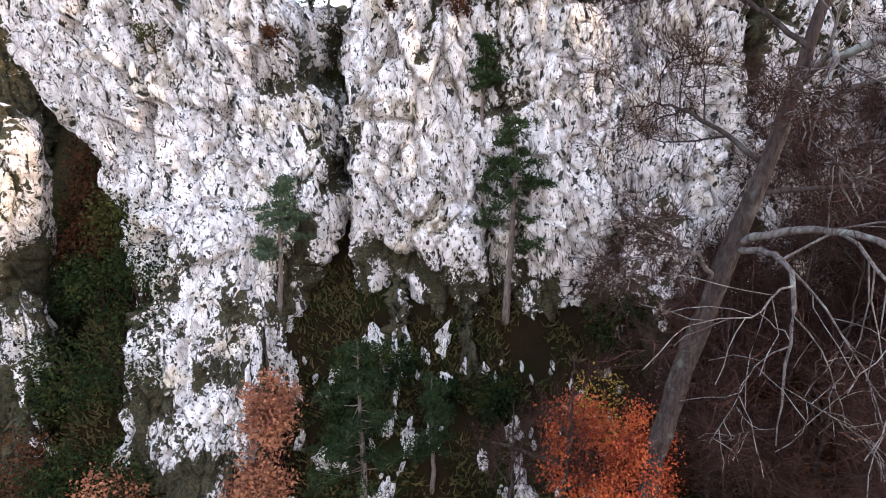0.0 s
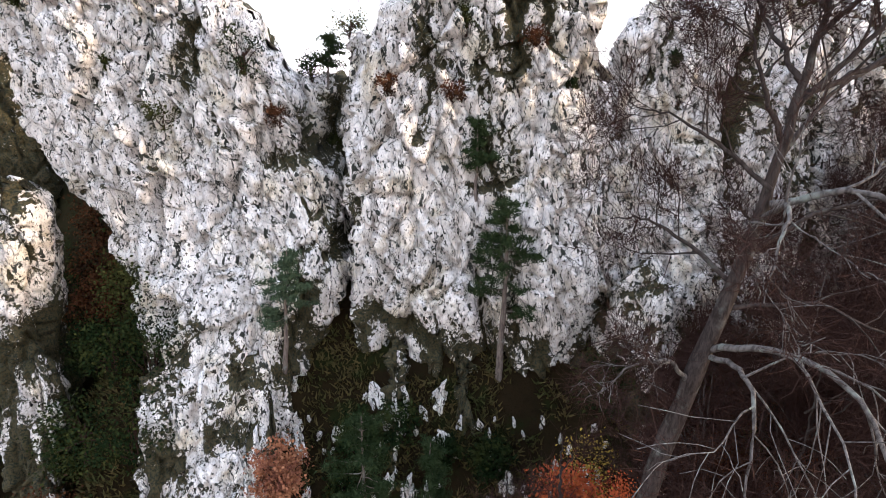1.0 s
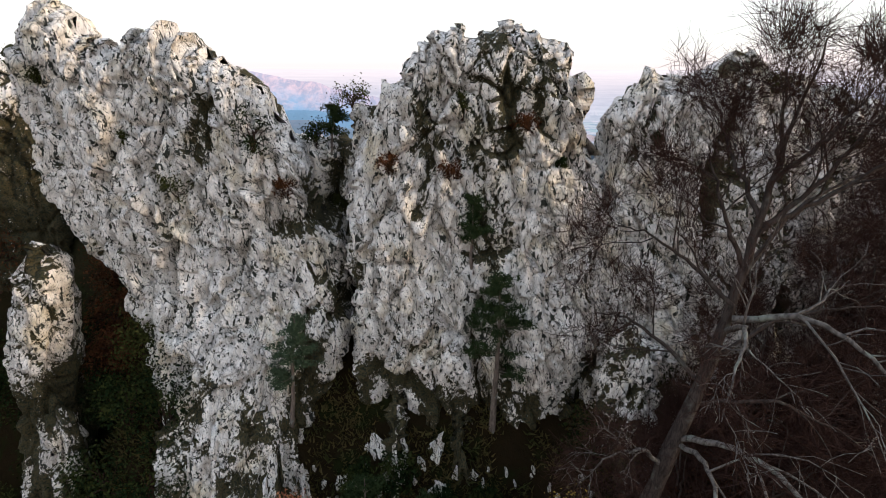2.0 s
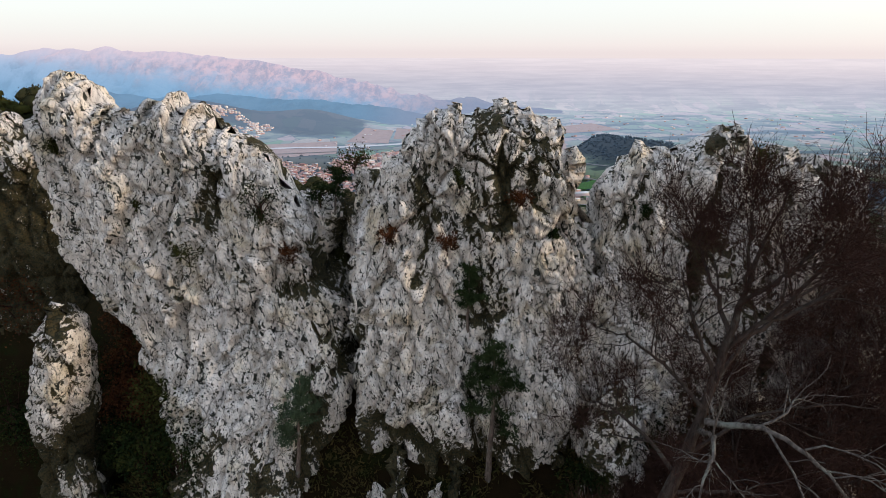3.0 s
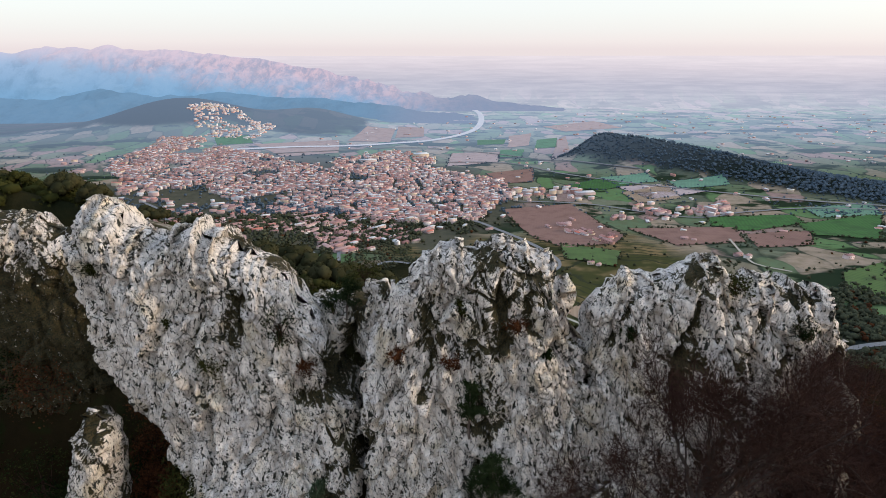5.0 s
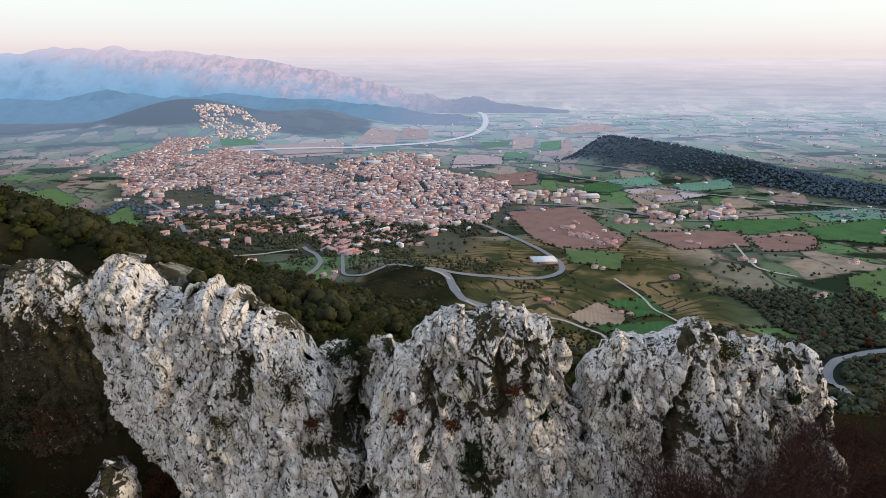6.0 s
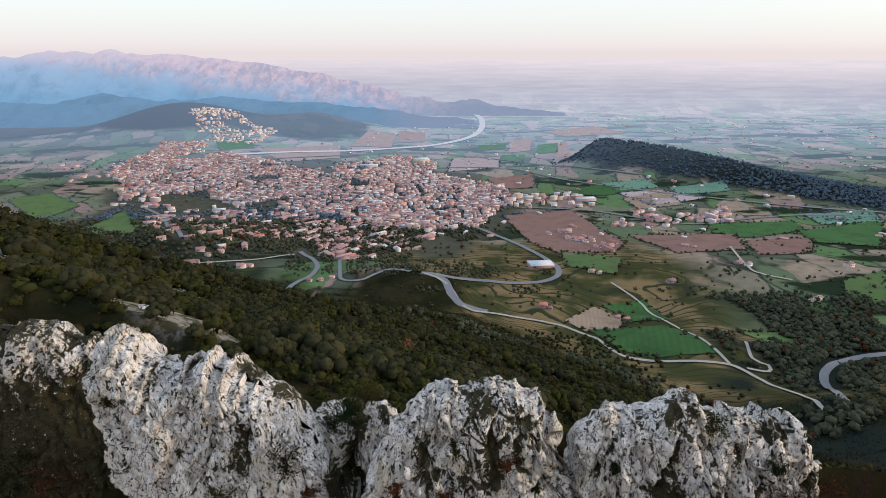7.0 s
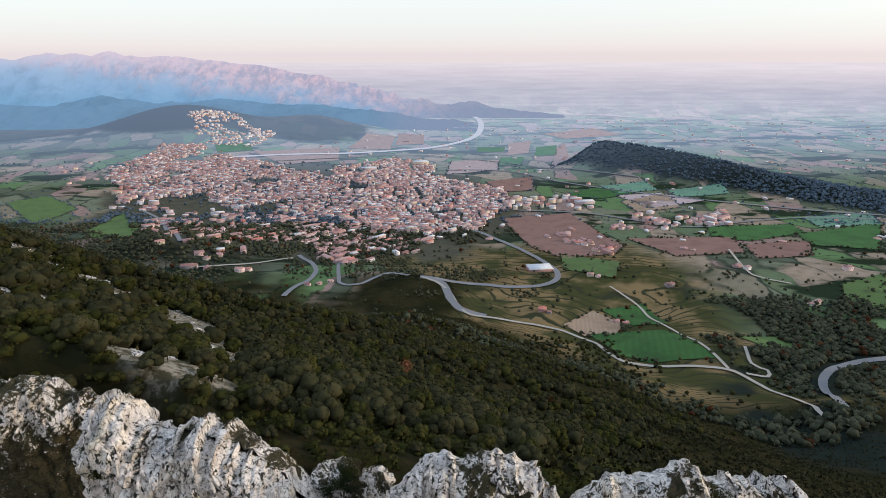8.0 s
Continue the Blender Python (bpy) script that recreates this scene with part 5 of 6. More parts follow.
    keep = (wood_density(x, y) < 0.62) & (land_z(x, y) > floor_z(x, y) + 14) & (stony(x, y) < 0.25 + 0.9 * rng.random(n) ** 4)
    x, y = x[keep], y[keep]
    per = 8
    d = rng.normal(size=(len(x), per, 3)) * np.array((0.5, 0.5, 0.3))
    pts = np.stack((x, y, land_z(x, y) + 0.3), 1)[:, None] + d * (0.6 + rng.random((len(x), 1, 1)))
    v, f = leaf_quads(rng, pts.reshape(-1, 3), 0.46, 0.75)
    tagged(new("scrub", mesh_of("scrub", v, f, M_OAK)), "low dark scrub on the open hillside", "scrub", kind="stuff")
    # bushes close behind the crags
    n, per = 2300, 30
    x, y = rng.uniform(-62, 40, n), 38.5 + 41 * rng.random(n) ** 1.3
    keep = ((y > 40.5) | (x > -24)) & (stony(x, y) < 0.3)
    x, y = x[keep], y[keep]
    s = rng.uniform(0.45, 0.95, len(x)) * np.where(y < 44, 0.6, np.where(y < 48, 0.8, 1.2))
    d = rng.normal(size=(len(x), per, 3)) * np.array((0.6, 0.6, 0.4))
    pts = np.stack((x, y, land_z(x, y) + 0.35 * s), 1)[:, None] + d * s[:, None, None]
    v, f = leaf_quads(rng, pts.reshape(-1, 3), 0.16, 0.7)
    pieces = [(v, f[:, (0, 1, 2, 0, 2, 3)].reshape(-1, 3))]
    z = land_z(x, y)
    for k in range(len(x)):
        cv, cf = plain_shapes[k % 5]
        pieces.append((np.array((x[k], y[k], z[k] + 0.3 * s[k])) + cv * s[k] * np.array((1.05, 1.05, 0.8)), cf))
    v, f = join(pieces)
    tagged(new("bushes", mesh_of("bushes", v, f, M_OLIVE)), "olive green bushes close behind the crags", "bushes", kind="stuff")
    for a, b, s in ((-8, 113, 1.6), (30, 136, 1.2), (-60, 70, 1.0), (38, 60, 1.3)):
        leafy("rowan_tree", "small red-brown autumn tree among dark oaks", "tree", on_land(a, b), 1.1 * s, 2.2 * s, 0.8, M_BROWN if a > 0 else M_RUSSET, 0.13, 30, 26, int(400 + a))
    # outcrops of pale stone along the ridge
    bm = bmesh.new()
    bmesh.ops.create_icosphere(bm, subdivisions=3, radius=1.0)
    for v in bm.verts:
        q = np.array([v.co[:]]) * 1.4 + 3.0
        b, _ = facets(q, 91)
        v.co *= 1 + 0.4 * float(b[0]) + 0.08 * float(fbm(q * 2.4, 3, 3)[0])
        v.co.z *= 0.55
    me = bpy.data.meshes.new("outcrop")
    bm.to_mesh(me)
    bm.free()
    a = me.attributes.new("moss", "FLOAT", "POINT")
    a.data.foreach_set("value", np.full(len(me.vertices), 0.40, dtype=np.float32))
    me.materials.append(M_ROCK)
    for k in range(130):
        line, width = STONY_STRIPS[k % 2]
        i = int(rng.integers(len(line) - 1))
        t = rng.random()
        x = line[i][0] + t * (line[i + 1][0] - line[i][0]) + rng.normal() * width * 0.4
        y = line[i][1] + t * (line[i + 1][1] - line[i][1]) + rng.normal() * width * 0.4
        s = rng.uniform(0.35, 1.3)
        ob = new("rock_outcrop", me)
        ob.matrix_basis = pose(*on_land(x, y, 0.3 * s), rng.uniform(-25, 5), rng.uniform(-15, 15), rng.uniform(-35, 35) - 40) @ Matrix.Diagonal((s * 1.5, s * 1.0, s * 0.8, 1))
        tagged(ob, "pale limestone outcrop between the hillside oaks", "rock", "outcrops on the ridge")


hillside_woods()


# ---- fields and roads of the valley ----
def field_material(name, a, b, rows, across=0.0):
    n = Nodes(name)
    m = n.node("ShaderNodeMapping", Vector=n.pos)
    m.inputs["Rotation"].default_value = (0, 0, across)
    wave = n.node("ShaderNodeTexWave", Vector=m.outputs[0], Scale=rows, Distortion=2.5, Detail=2.0)
    wave.inputs["Detail Scale"].default_value = 0.4
    colour = n.mix(n.math("MULTIPLY", wave.outputs["Fac"], 0.5), a, b)
    colour = n.mix(n.step(n.noise(0.03, 5.0, 0.6), 0.45, 0.68), colour, b)
    colour = n.mix(n.math("MULTIPLY", n.random(), 0.3), colour, tuple(0.7 * v for v in b))
    return n.done(colour, 0.95, specular=0.1)


M_GREEN = field_material("green_crop", (0.046, 0.120, 0.030), (0.032, 0.076, 0.022), 0.035, 0.3)
M_MEADOW = field_material("meadow", (0.090, 0.145, 0.042), (0.070, 0.100, 0.036), 0.05, 1.1)
M_PLOUGH = field_material("ploughed_soil", (0.24, 0.135, 0.105), (0.17, 0.095, 0.072), 0.06, 0.7)
# Crop and soil for far fields, colours paled and greyed as painted haze.
M_HAZED_CROP = field_material("hazed_green_crop", (0.13, 0.24, 0.155), (0.105, 0.185, 0.125), 0.03, 0.4)
M_HAZED_SOIL = field_material("hazed_soil", (0.42, 0.33, 0.31), (0.34, 0.265, 0.25), 0.03, 0.9)
M_STUBBLE = field_material("pale_stubble", (0.32, 0.23, 0.155), (0.23, 0.16, 0.105), 0.05, 0.2)


FIELD_EDGES = []


def field(points, material, label):
    """A field as a sheet draped on the land."""
    p = np.array(points, float)
    c = p.mean(0)
    edge = []
    for a, b in zip(p, np.roll(p, -1, 0)):
        edge += [a + (b - a) * t for t in np.linspace(0, 1, 12, endpoint=False)]
    edge = np.array(edge)
    edge += 2.5 * np.stack((vnoise(np.c_[edge * 0.02, 0 * edge[:, :1]], 4), vnoise(np.c_[edge * 0.02, 0 * edge[:, :1]], 6)), 1)
    rings = np.linspace(0.02, 1, 14)
    xy = c + (edge[None] - c) * rings[:, None, None]
    x, y = xy[..., 0].ravel(), xy[..., 1].ravel()
    z = land_z(x, y) + 0.5 + 0.0009 * y
    k = len(edge)
    i = np.arange(len(rings) * k).reshape(len(rings), k)
    j = np.roll(i, -1, 1)
    f = np.stack((i[:-1], j[:-1], j[1:], i[1:]), -1).reshape(-1, 4)
    FIELD_EDGES.extend(tuple(q) for a, b in zip(p, np.roll(p, -1, 0)) for q in (a + (b - a) * t for t in np.arange(0, 1, 8 / np.linalg.norm(b - a))))
    tagged(new("field", mesh_of("field", np.stack((x, y, z), 1), f, material, True)), label, "field", kind="structure")


GREEN, BROWN, PALE = "bright green winter crop field", "red-brown ploughed field", "pale stubble field"
field([(205, 712), (307, 721), (322, 701), (327, 603), (250, 600), (215, 625)], M_GREEN, GREEN)
field([(175, 740), (232, 802), (266, 752), (240, 708), (195, 704)], M_STUBBLE, PALE)
field([(246, 812), (326, 846), (331, 752), (272, 746)], M_GREEN, GREEN)
field([(163, 1513), (363, 1572), (413, 1231), (368, 1144), (250, 1100), (205, 1190)], M_PLOUGH, BROWN)
field([(444, 1311), (711, 1323), (656, 1166), (490, 1120)], M_PLOUGH, BROWN)
field([(685, 1422), (925, 1454), (910, 1368), (731, 1283), (661, 1337)], M_GREEN, GREEN)
field([(881, 1355), (1179, 1472), (972, 1194), (852, 1241)], M_GREEN, GREEN)
field([(-1342, 1687), (-1261, 1775), (-1072, 1613), (-1091, 1448)], M_MEADOW, "green meadow at the edge of town")
field([(-911, 1374), (-916, 1570), (-805, 1448), (-738, 1291), (-853, 1313)], M_MEADOW, "green meadow on a low mound")
field([(548, 1705), (729, 1816), (704, 1637), (560, 1579)], M_STUBBLE, PALE)
field([(702, 1253), (866, 1284), (785, 1137), (652, 1112)], M_PLOUGH, BROWN)
field([(246, 1138), (355, 1064), (313, 958), (231, 1012)], M_MEADOW, "green meadow on terraces")
field([(712, 942), (831, 997), (710, 832), (651, 838)], M_MEADOW, "green meadow between woods")
field([(400, 700), (520, 715), (500, 640), (410, 630)], M_MEADOW, "dark green meadow in the valley bottom")
field([(380, 1780), (520, 1900), (640, 1830), (500, 1740)], M_GREEN, GREEN)
field([(150, 1990), (330, 2080), (300, 1860), (190, 1830)], M_PLOUGH, BROWN)

field([(164, 2776), (304, 2794), (275, 2641), (156, 2625)], M_HAZED_CROP, GREEN)
field([(453, 2776), (563, 2849), (510, 2563), (401, 2518)], M_HAZED_CROP, GREEN)
field([(248, 2489), (356, 2503), (317, 2314), (220, 2314)], M_HAZED_CROP, GREEN)
field([(35, 2405), (242, 2432), (210, 2206), (10, 2118)], M_HAZED_SOIL, BROWN)
field([(562, 3272), (917, 3533), (999, 3225), (650, 3068)], M_HAZED_SOIL, PALE)
field([(-463, 2740), (-430, 3223), (-267, 3177), (-256, 2706)], M_HAZED_SOIL, BROWN)
field([(-259, 3271), (-112, 3224), (-101, 2885), (-241, 2847)], M_HAZED_SOIL, PALE)
field([(536, 1925), (707, 1970), (716, 1856), (563, 1815)], M_HAZED_CROP, GREEN)
field([(745, 1856), (932, 1873), (922, 1792), (745, 1762)], M_HAZED_CROP, GREEN)
field([(554, 1784), (702, 1816), (816, 1718), (608, 1622)], M_HAZED_SOIL, BROWN)
field([(330, 2905), (459, 3005), (389, 2609), (286, 2548)], M_HAZED_SOIL, BROWN)
field([(1002, 1531), (1221, 1573), (1163, 1448), (982, 1422)], M_HAZED_CROP, GREEN)
field([(550, 2776), (617, 2905), (529, 2353), (425, 2230)], M_HAZED_SOIL, BROWN)
field([(-1116, 2773), (-974, 2846), (-891, 2671), (-1039, 2607)], M_HAZED_CROP, GREEN)
field([(-881, 2639), (-510, 2774), (-448, 2418), (-665, 2325)], M_HAZED_SOIL, PALE)


def road_material(name, a, b):
    n = Nodes(name)
    return n.done(n.mix(n.noise(0.2, 5.0), a, b), 0.85, specular=0.2)


M_ROAD = road_material("worn_asphalt", (0.13, 0.13, 0.13), (0.20, 0.195, 0.19))
M_RIVER = road_material("bleached_river_gravel", (0.46, 0.44, 0.44), (0.62, 0.60, 0.60))
M_TRACK = road_material("pale_gravel", (0.28, 0.25, 0.20), (0.37, 0.33, 0.27))


def curve_line(points, step):
    """A rounded line through points in the plan."""
    p = np.array(points, float)
    p = np.concatenate((2 * p[:1] - p[1:2], p, 2 * p[-1:] - p[-2:-1]))
    out = []
    for k in range(1, len(p) - 2):
        a, b, c, d = p[k - 1:k + 3]
        n = max(2, int(np.linalg.norm(c - b) / step))
        t = np.linspace(0, 1, n, endpoint=False)[:, None]
        out.append(0.5 * (2 * b + (c - a) * t + (2 * a - 5 * b + 4 * c - d) * t ** 2 + (3 * b - a - 3 * c + d) * t ** 3))
    return np.concatenate(out + [p[-2:-1]])


ROAD_LINES = []


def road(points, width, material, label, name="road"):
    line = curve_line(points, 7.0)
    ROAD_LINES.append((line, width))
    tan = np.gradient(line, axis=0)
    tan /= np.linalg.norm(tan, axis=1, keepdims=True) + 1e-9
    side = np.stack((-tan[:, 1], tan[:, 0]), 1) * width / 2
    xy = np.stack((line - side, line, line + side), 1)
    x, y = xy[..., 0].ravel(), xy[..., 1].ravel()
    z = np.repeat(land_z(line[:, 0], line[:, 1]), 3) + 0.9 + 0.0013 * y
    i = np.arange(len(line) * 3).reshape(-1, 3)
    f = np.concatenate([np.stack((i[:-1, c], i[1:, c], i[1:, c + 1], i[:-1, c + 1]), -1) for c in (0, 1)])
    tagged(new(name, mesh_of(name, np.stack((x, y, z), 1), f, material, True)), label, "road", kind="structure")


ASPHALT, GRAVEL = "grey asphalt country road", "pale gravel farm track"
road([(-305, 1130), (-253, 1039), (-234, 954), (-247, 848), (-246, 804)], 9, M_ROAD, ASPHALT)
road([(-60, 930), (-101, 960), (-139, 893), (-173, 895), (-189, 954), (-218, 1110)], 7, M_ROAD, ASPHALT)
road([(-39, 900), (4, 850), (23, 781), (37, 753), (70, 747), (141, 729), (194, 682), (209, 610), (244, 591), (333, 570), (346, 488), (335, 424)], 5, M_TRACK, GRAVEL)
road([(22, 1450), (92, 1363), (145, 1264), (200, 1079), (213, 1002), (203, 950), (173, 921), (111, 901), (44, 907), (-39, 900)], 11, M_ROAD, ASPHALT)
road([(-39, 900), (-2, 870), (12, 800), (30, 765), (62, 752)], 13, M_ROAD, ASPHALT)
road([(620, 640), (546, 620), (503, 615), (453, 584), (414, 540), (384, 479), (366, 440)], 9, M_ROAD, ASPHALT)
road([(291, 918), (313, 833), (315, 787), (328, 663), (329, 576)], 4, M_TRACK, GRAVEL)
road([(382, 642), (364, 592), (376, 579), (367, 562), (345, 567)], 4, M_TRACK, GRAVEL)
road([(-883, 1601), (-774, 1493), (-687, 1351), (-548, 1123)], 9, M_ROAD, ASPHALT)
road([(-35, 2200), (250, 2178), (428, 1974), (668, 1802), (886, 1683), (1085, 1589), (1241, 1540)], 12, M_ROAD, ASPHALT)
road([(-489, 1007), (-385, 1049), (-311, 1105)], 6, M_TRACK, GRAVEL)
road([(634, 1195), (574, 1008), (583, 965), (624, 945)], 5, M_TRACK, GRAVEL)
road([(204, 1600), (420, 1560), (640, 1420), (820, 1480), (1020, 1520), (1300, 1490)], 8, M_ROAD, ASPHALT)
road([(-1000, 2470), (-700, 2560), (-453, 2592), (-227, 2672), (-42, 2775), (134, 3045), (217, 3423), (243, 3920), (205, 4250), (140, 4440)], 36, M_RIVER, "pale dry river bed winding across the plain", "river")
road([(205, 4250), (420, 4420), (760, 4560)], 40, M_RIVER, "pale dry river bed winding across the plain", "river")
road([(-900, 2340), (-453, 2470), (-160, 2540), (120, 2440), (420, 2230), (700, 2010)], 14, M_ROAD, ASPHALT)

# ---- the town ----
def house_materials():
    # Wall and roof palettes lean pink: sunset light and haze put into the colour.
    n = Nodes("plaster_walls")
    pick = n.tree.nodes.new("ShaderNodeValToRGB")
    pick.color_ramp.interpolation = "CONSTANT"
    n.put(pick.inputs[0], n.math("FRACT", n.math("ADD", n.island(), n.random())))
    e = pick.color_ramp.elements
    e[0].position, e[0].color = 0.0, (0.60, 0.41, 0.385, 1)
    e[1].position, e[1].color = 0.88, (0.44, 0.23, 0.19, 1)
    for at, col in ((0.18, (0.70, 0.54, 0.51, 1)), (0.36, (0.46, 0.29, 0.275, 1)), (0.52, (0.80, 0.74, 0.73, 1)), (0.62, (0.66, 0.53, 0.40, 1)), (0.74, (0.30, 0.25, 0.25, 1)), (0.81, (0.55, 0.42, 0.41, 1))):
        x = e.new(at)
        x.color = col
    wall = n.done(n.mix(n.math("MULTIPLY", n.noise(0.4, 4.0), 0.35), pick.outputs[0], (0.40, 0.35, 0.32)), 0.9, specular=0.15)
    n = Nodes("clay_tile_roof")
    pick = n.tree.nodes.new("ShaderNodeValToRGB")
    n.put(pick.inputs[0], n.math("FRACT", n.math("ADD", n.island(), n.random())))
    e = pick.color_ramp.elements
    e[0].position, e[0].color = 0.0, (0.40, 0.19, 0.16, 1)
    e[1].position, e[1].color = 1.0, (0.56, 0.16, 0.11, 1)
    for at, col in ((0.3, (0.46, 0.285, 0.26, 1)), (0.55, (0.27, 0.13, 0.115, 1)), (0.78, (0.54, 0.36, 0.32, 1))):
        x = e.new(at)
        x.color = col
    roof = n.done(n.mix(n.math("MULTIPLY", n.noise(0.8, 4.0), 0.5), pick.outputs[0], (0.20, 0.11, 0.08)), 0.9, specular=0.15)
    n = Nodes("grey_flat_roof")
    flat = n.done(n.mix(n.noise(0.15, 4.0), (0.42, 0.41, 0.40), (0.66, 0.65, 0.64)), 0.8, specular=0.2)
    n = Nodes("window_glass")
    glass = n.done((0.03, 0.035, 0.045), 0.15, specular=0.5)
    return wall, roof, flat, glass


M_WALL, M_TILE, M_FLATROOF, M_GLASS = house_materials()


def house_shape(w, d, h, pitch, over=0.3):
    """Wall box and roof of one house, about its base: (wall verts, wall faces, roof verts, roof faces). pitch 0: a flat roof."""
    a, b = w / 2, d / 2
    wv = np.array([(x, y, z) for z in (-4.0, h) for x, y in ((-a, -b), (a, -b), (a, b), (-a, b))])
    wf = np.array([(0, 1, 5, 4), (1, 2, 6, 5), (2, 3, 7, 6), (3, 0, 4, 7)])
    a, b = a + over, b + over
    if pitch:
        r = h + pitch * b
        rv = np.array([(-a, -b, h - 0.2), (a, -b, h - 0.2), (a, b, h - 0.2), (-a, b, h - 0.2), (-a, 0, r), (a, 0, r)])
        rf = np.array([(0, 1, 5, 4), (2, 3, 4, 5), (0, 4, 3, 3), (1, 2, 5, 5)])
        rv = np.concatenate((rv, [(-a + 1.2, 0, r - 0.02), (a - 1.2, 0, r - 0.02)]))
        rf = np.array([(0, 1, 5, 4), (2, 3, 4, 5), (3, 0, 4, 6), (1, 2, 5, 7)])
    else:
        rv = np.array([(x, y, z) for z in (h, h + 0.6) for x, y in ((-a, -b), (a, -b), (a, b), (-a, b))])
        rf = np.array([(0, 1, 5, 4), (1, 2, 6, 5), (2, 3, 7, 6), (3, 0, 4, 7), (4, 5, 6, 7)])
    return wv, wf, rv, rf


def inside(poly, x, y):
    p = np.array(poly, float)
    hit = np.zeros(len(x), bool)
    for (x0, y0), (x1, y1) in zip(p, np.roll(p, -1, 0)):
        cut = ((y0 > y) != (y1 > y)) & (x < (x1 - x0) * (y - y0) / (y1 - y0 + 1e-9) + x0)
        hit ^= cut
    return hit


def plots(rng, poly, gap, turn, keep, street=5):
    """Places for houses in rows inside a district: x, y, turn."""
    p = np.array(poly, float)
    c, r = p.mean(0), np.abs(p - p.mean(0)).max() * 1.45
    k = np.arange(-int(r / gap), int(r / gap) + 1)
    I, J = np.meshgrid(k, k)
    i, j = I.ravel(), J.ravel()
    ok = (i % street != 0) & (j % (street - 2) != 0) & (rng.random(len(i)) < keep)
    u, v = i[ok] * gap + rng.normal(size=ok.sum()) * gap * 0.06, j[ok] * gap + rng.normal(size=ok.sum()) * gap * 0.05
    q = np.stack((u + c[0], v + c[1], np.zeros_like(u)), 1)
    wx, wy = fbm(q * 0.0055, 3, 71), fbm(q * 0.0055 + 9.0, 3, 72)
    bend = 2.2 * vnoise(q * 0.0075, 73)
    x = c[0] + u * math.cos(turn) - v * math.sin(turn) + 42 * wx
    y = c[1] + u * math.sin(turn) + v * math.cos(turn) + 42 * wy
    # squares, yards and gardens left open
    gap_here = fbm(q * 0.011, 3, 74) > (0.62 if gap < 14 else 0.85)
    x = np.where(gap_here, 1e6, x)
    s = inside(poly, x + rng.normal(size=len(x)) * 0.8 * gap + 25 * wy, y + rng.normal(size=len(x)) * 0.8 * gap + 25 * wx)
    return np.stack((x[s], y[s], turn + bend[s] * 0.13), 1)


# outline, spacing, turn, share built, height range, flat-roof share
INNER_TOWN = [
    ([(-1258, 2095), (-1309, 2376), (-1336, 2773), (-1212, 2773), (-868, 2445), (-645, 2252), (-485, 2138), (-342, 1923), (-259, 1745), (-289, 1511), (-501, 1595), (-587, 1607), (-811, 1744), (-900, 1744), (-1103, 1904)], 9.2, -0.2, 0.95, (5, 10), 0.2),
    ([(-419, 2252), (-231, 2432), (-60, 2378), (-21, 2036), (198, 1855), (206, 1674), (110, 1415), (-35, 1338), (-123, 1385), (-216, 1435), (-289, 1511), (-259, 1745), (-398, 2016)], 9.2, 0.35, 0.95, (5, 11.5), 0.25),
    ([(-623, 1570), (-501, 1595), (-289, 1511), (-123, 1385), (-21, 1325), (-75, 1176), (-173, 1120), (-198, 1057), (-256, 1147), (-378, 1260), (-524, 1419)], 15, 0.6, 0.7, (4.5, 8), 0.1),
]
OUTER_TOWN = [
    ([(-831, 1471), (-736, 1569), (-623, 1570), (-524, 1419), (-378, 1260), (-467, 1212), (-600, 1252), (-710, 1293)], 17, 0.2, 0.6, (4.5, 8), 0.1),
    ([(202, 1726), (378, 1818), (475, 1726), (422, 1617), (236, 1591)], 22, 0.15, 0.75, (6, 12), 0.5),
    ([(473, 1452), (560, 1531), (809, 1592), (780, 1497), (607, 1410), (469, 1392)], 17, 0.4, 0.8, (6, 9), 0.2),
    ([(271, 1374), (310, 1388), (389, 1207), (363, 1150), (340, 1180), (283, 1300)], 15, -1.05, 0.9, (6, 7), 0.0),
    ([(-598, 1066), (-684, 1351), (-539, 1418), (-414, 1138), (-491, 1013)], 25, 0.3, 0.8, (4, 7), 0.1),
    ([(-1561, 2197), (-1431, 2317), (-1178, 1898), (-1352, 1942)], 32, 0.1, 0.4, (5, 8), 0.2),
    ([(-1135, 1856), (-1033, 1899), (-762, 1552), (-909, 1588)], 18, 0.1, 0.75, (6, 11), 0.2),
    ([(-1400, 3150), (-1180, 3230), (-880, 3020), (-930, 2800), (-1100, 2760), (-1260, 2950)], 12, 0.5, 0.8, (4, 7), 1.0),
]
DISTRICTS = INNER_TOWN + OUTER_TOWN


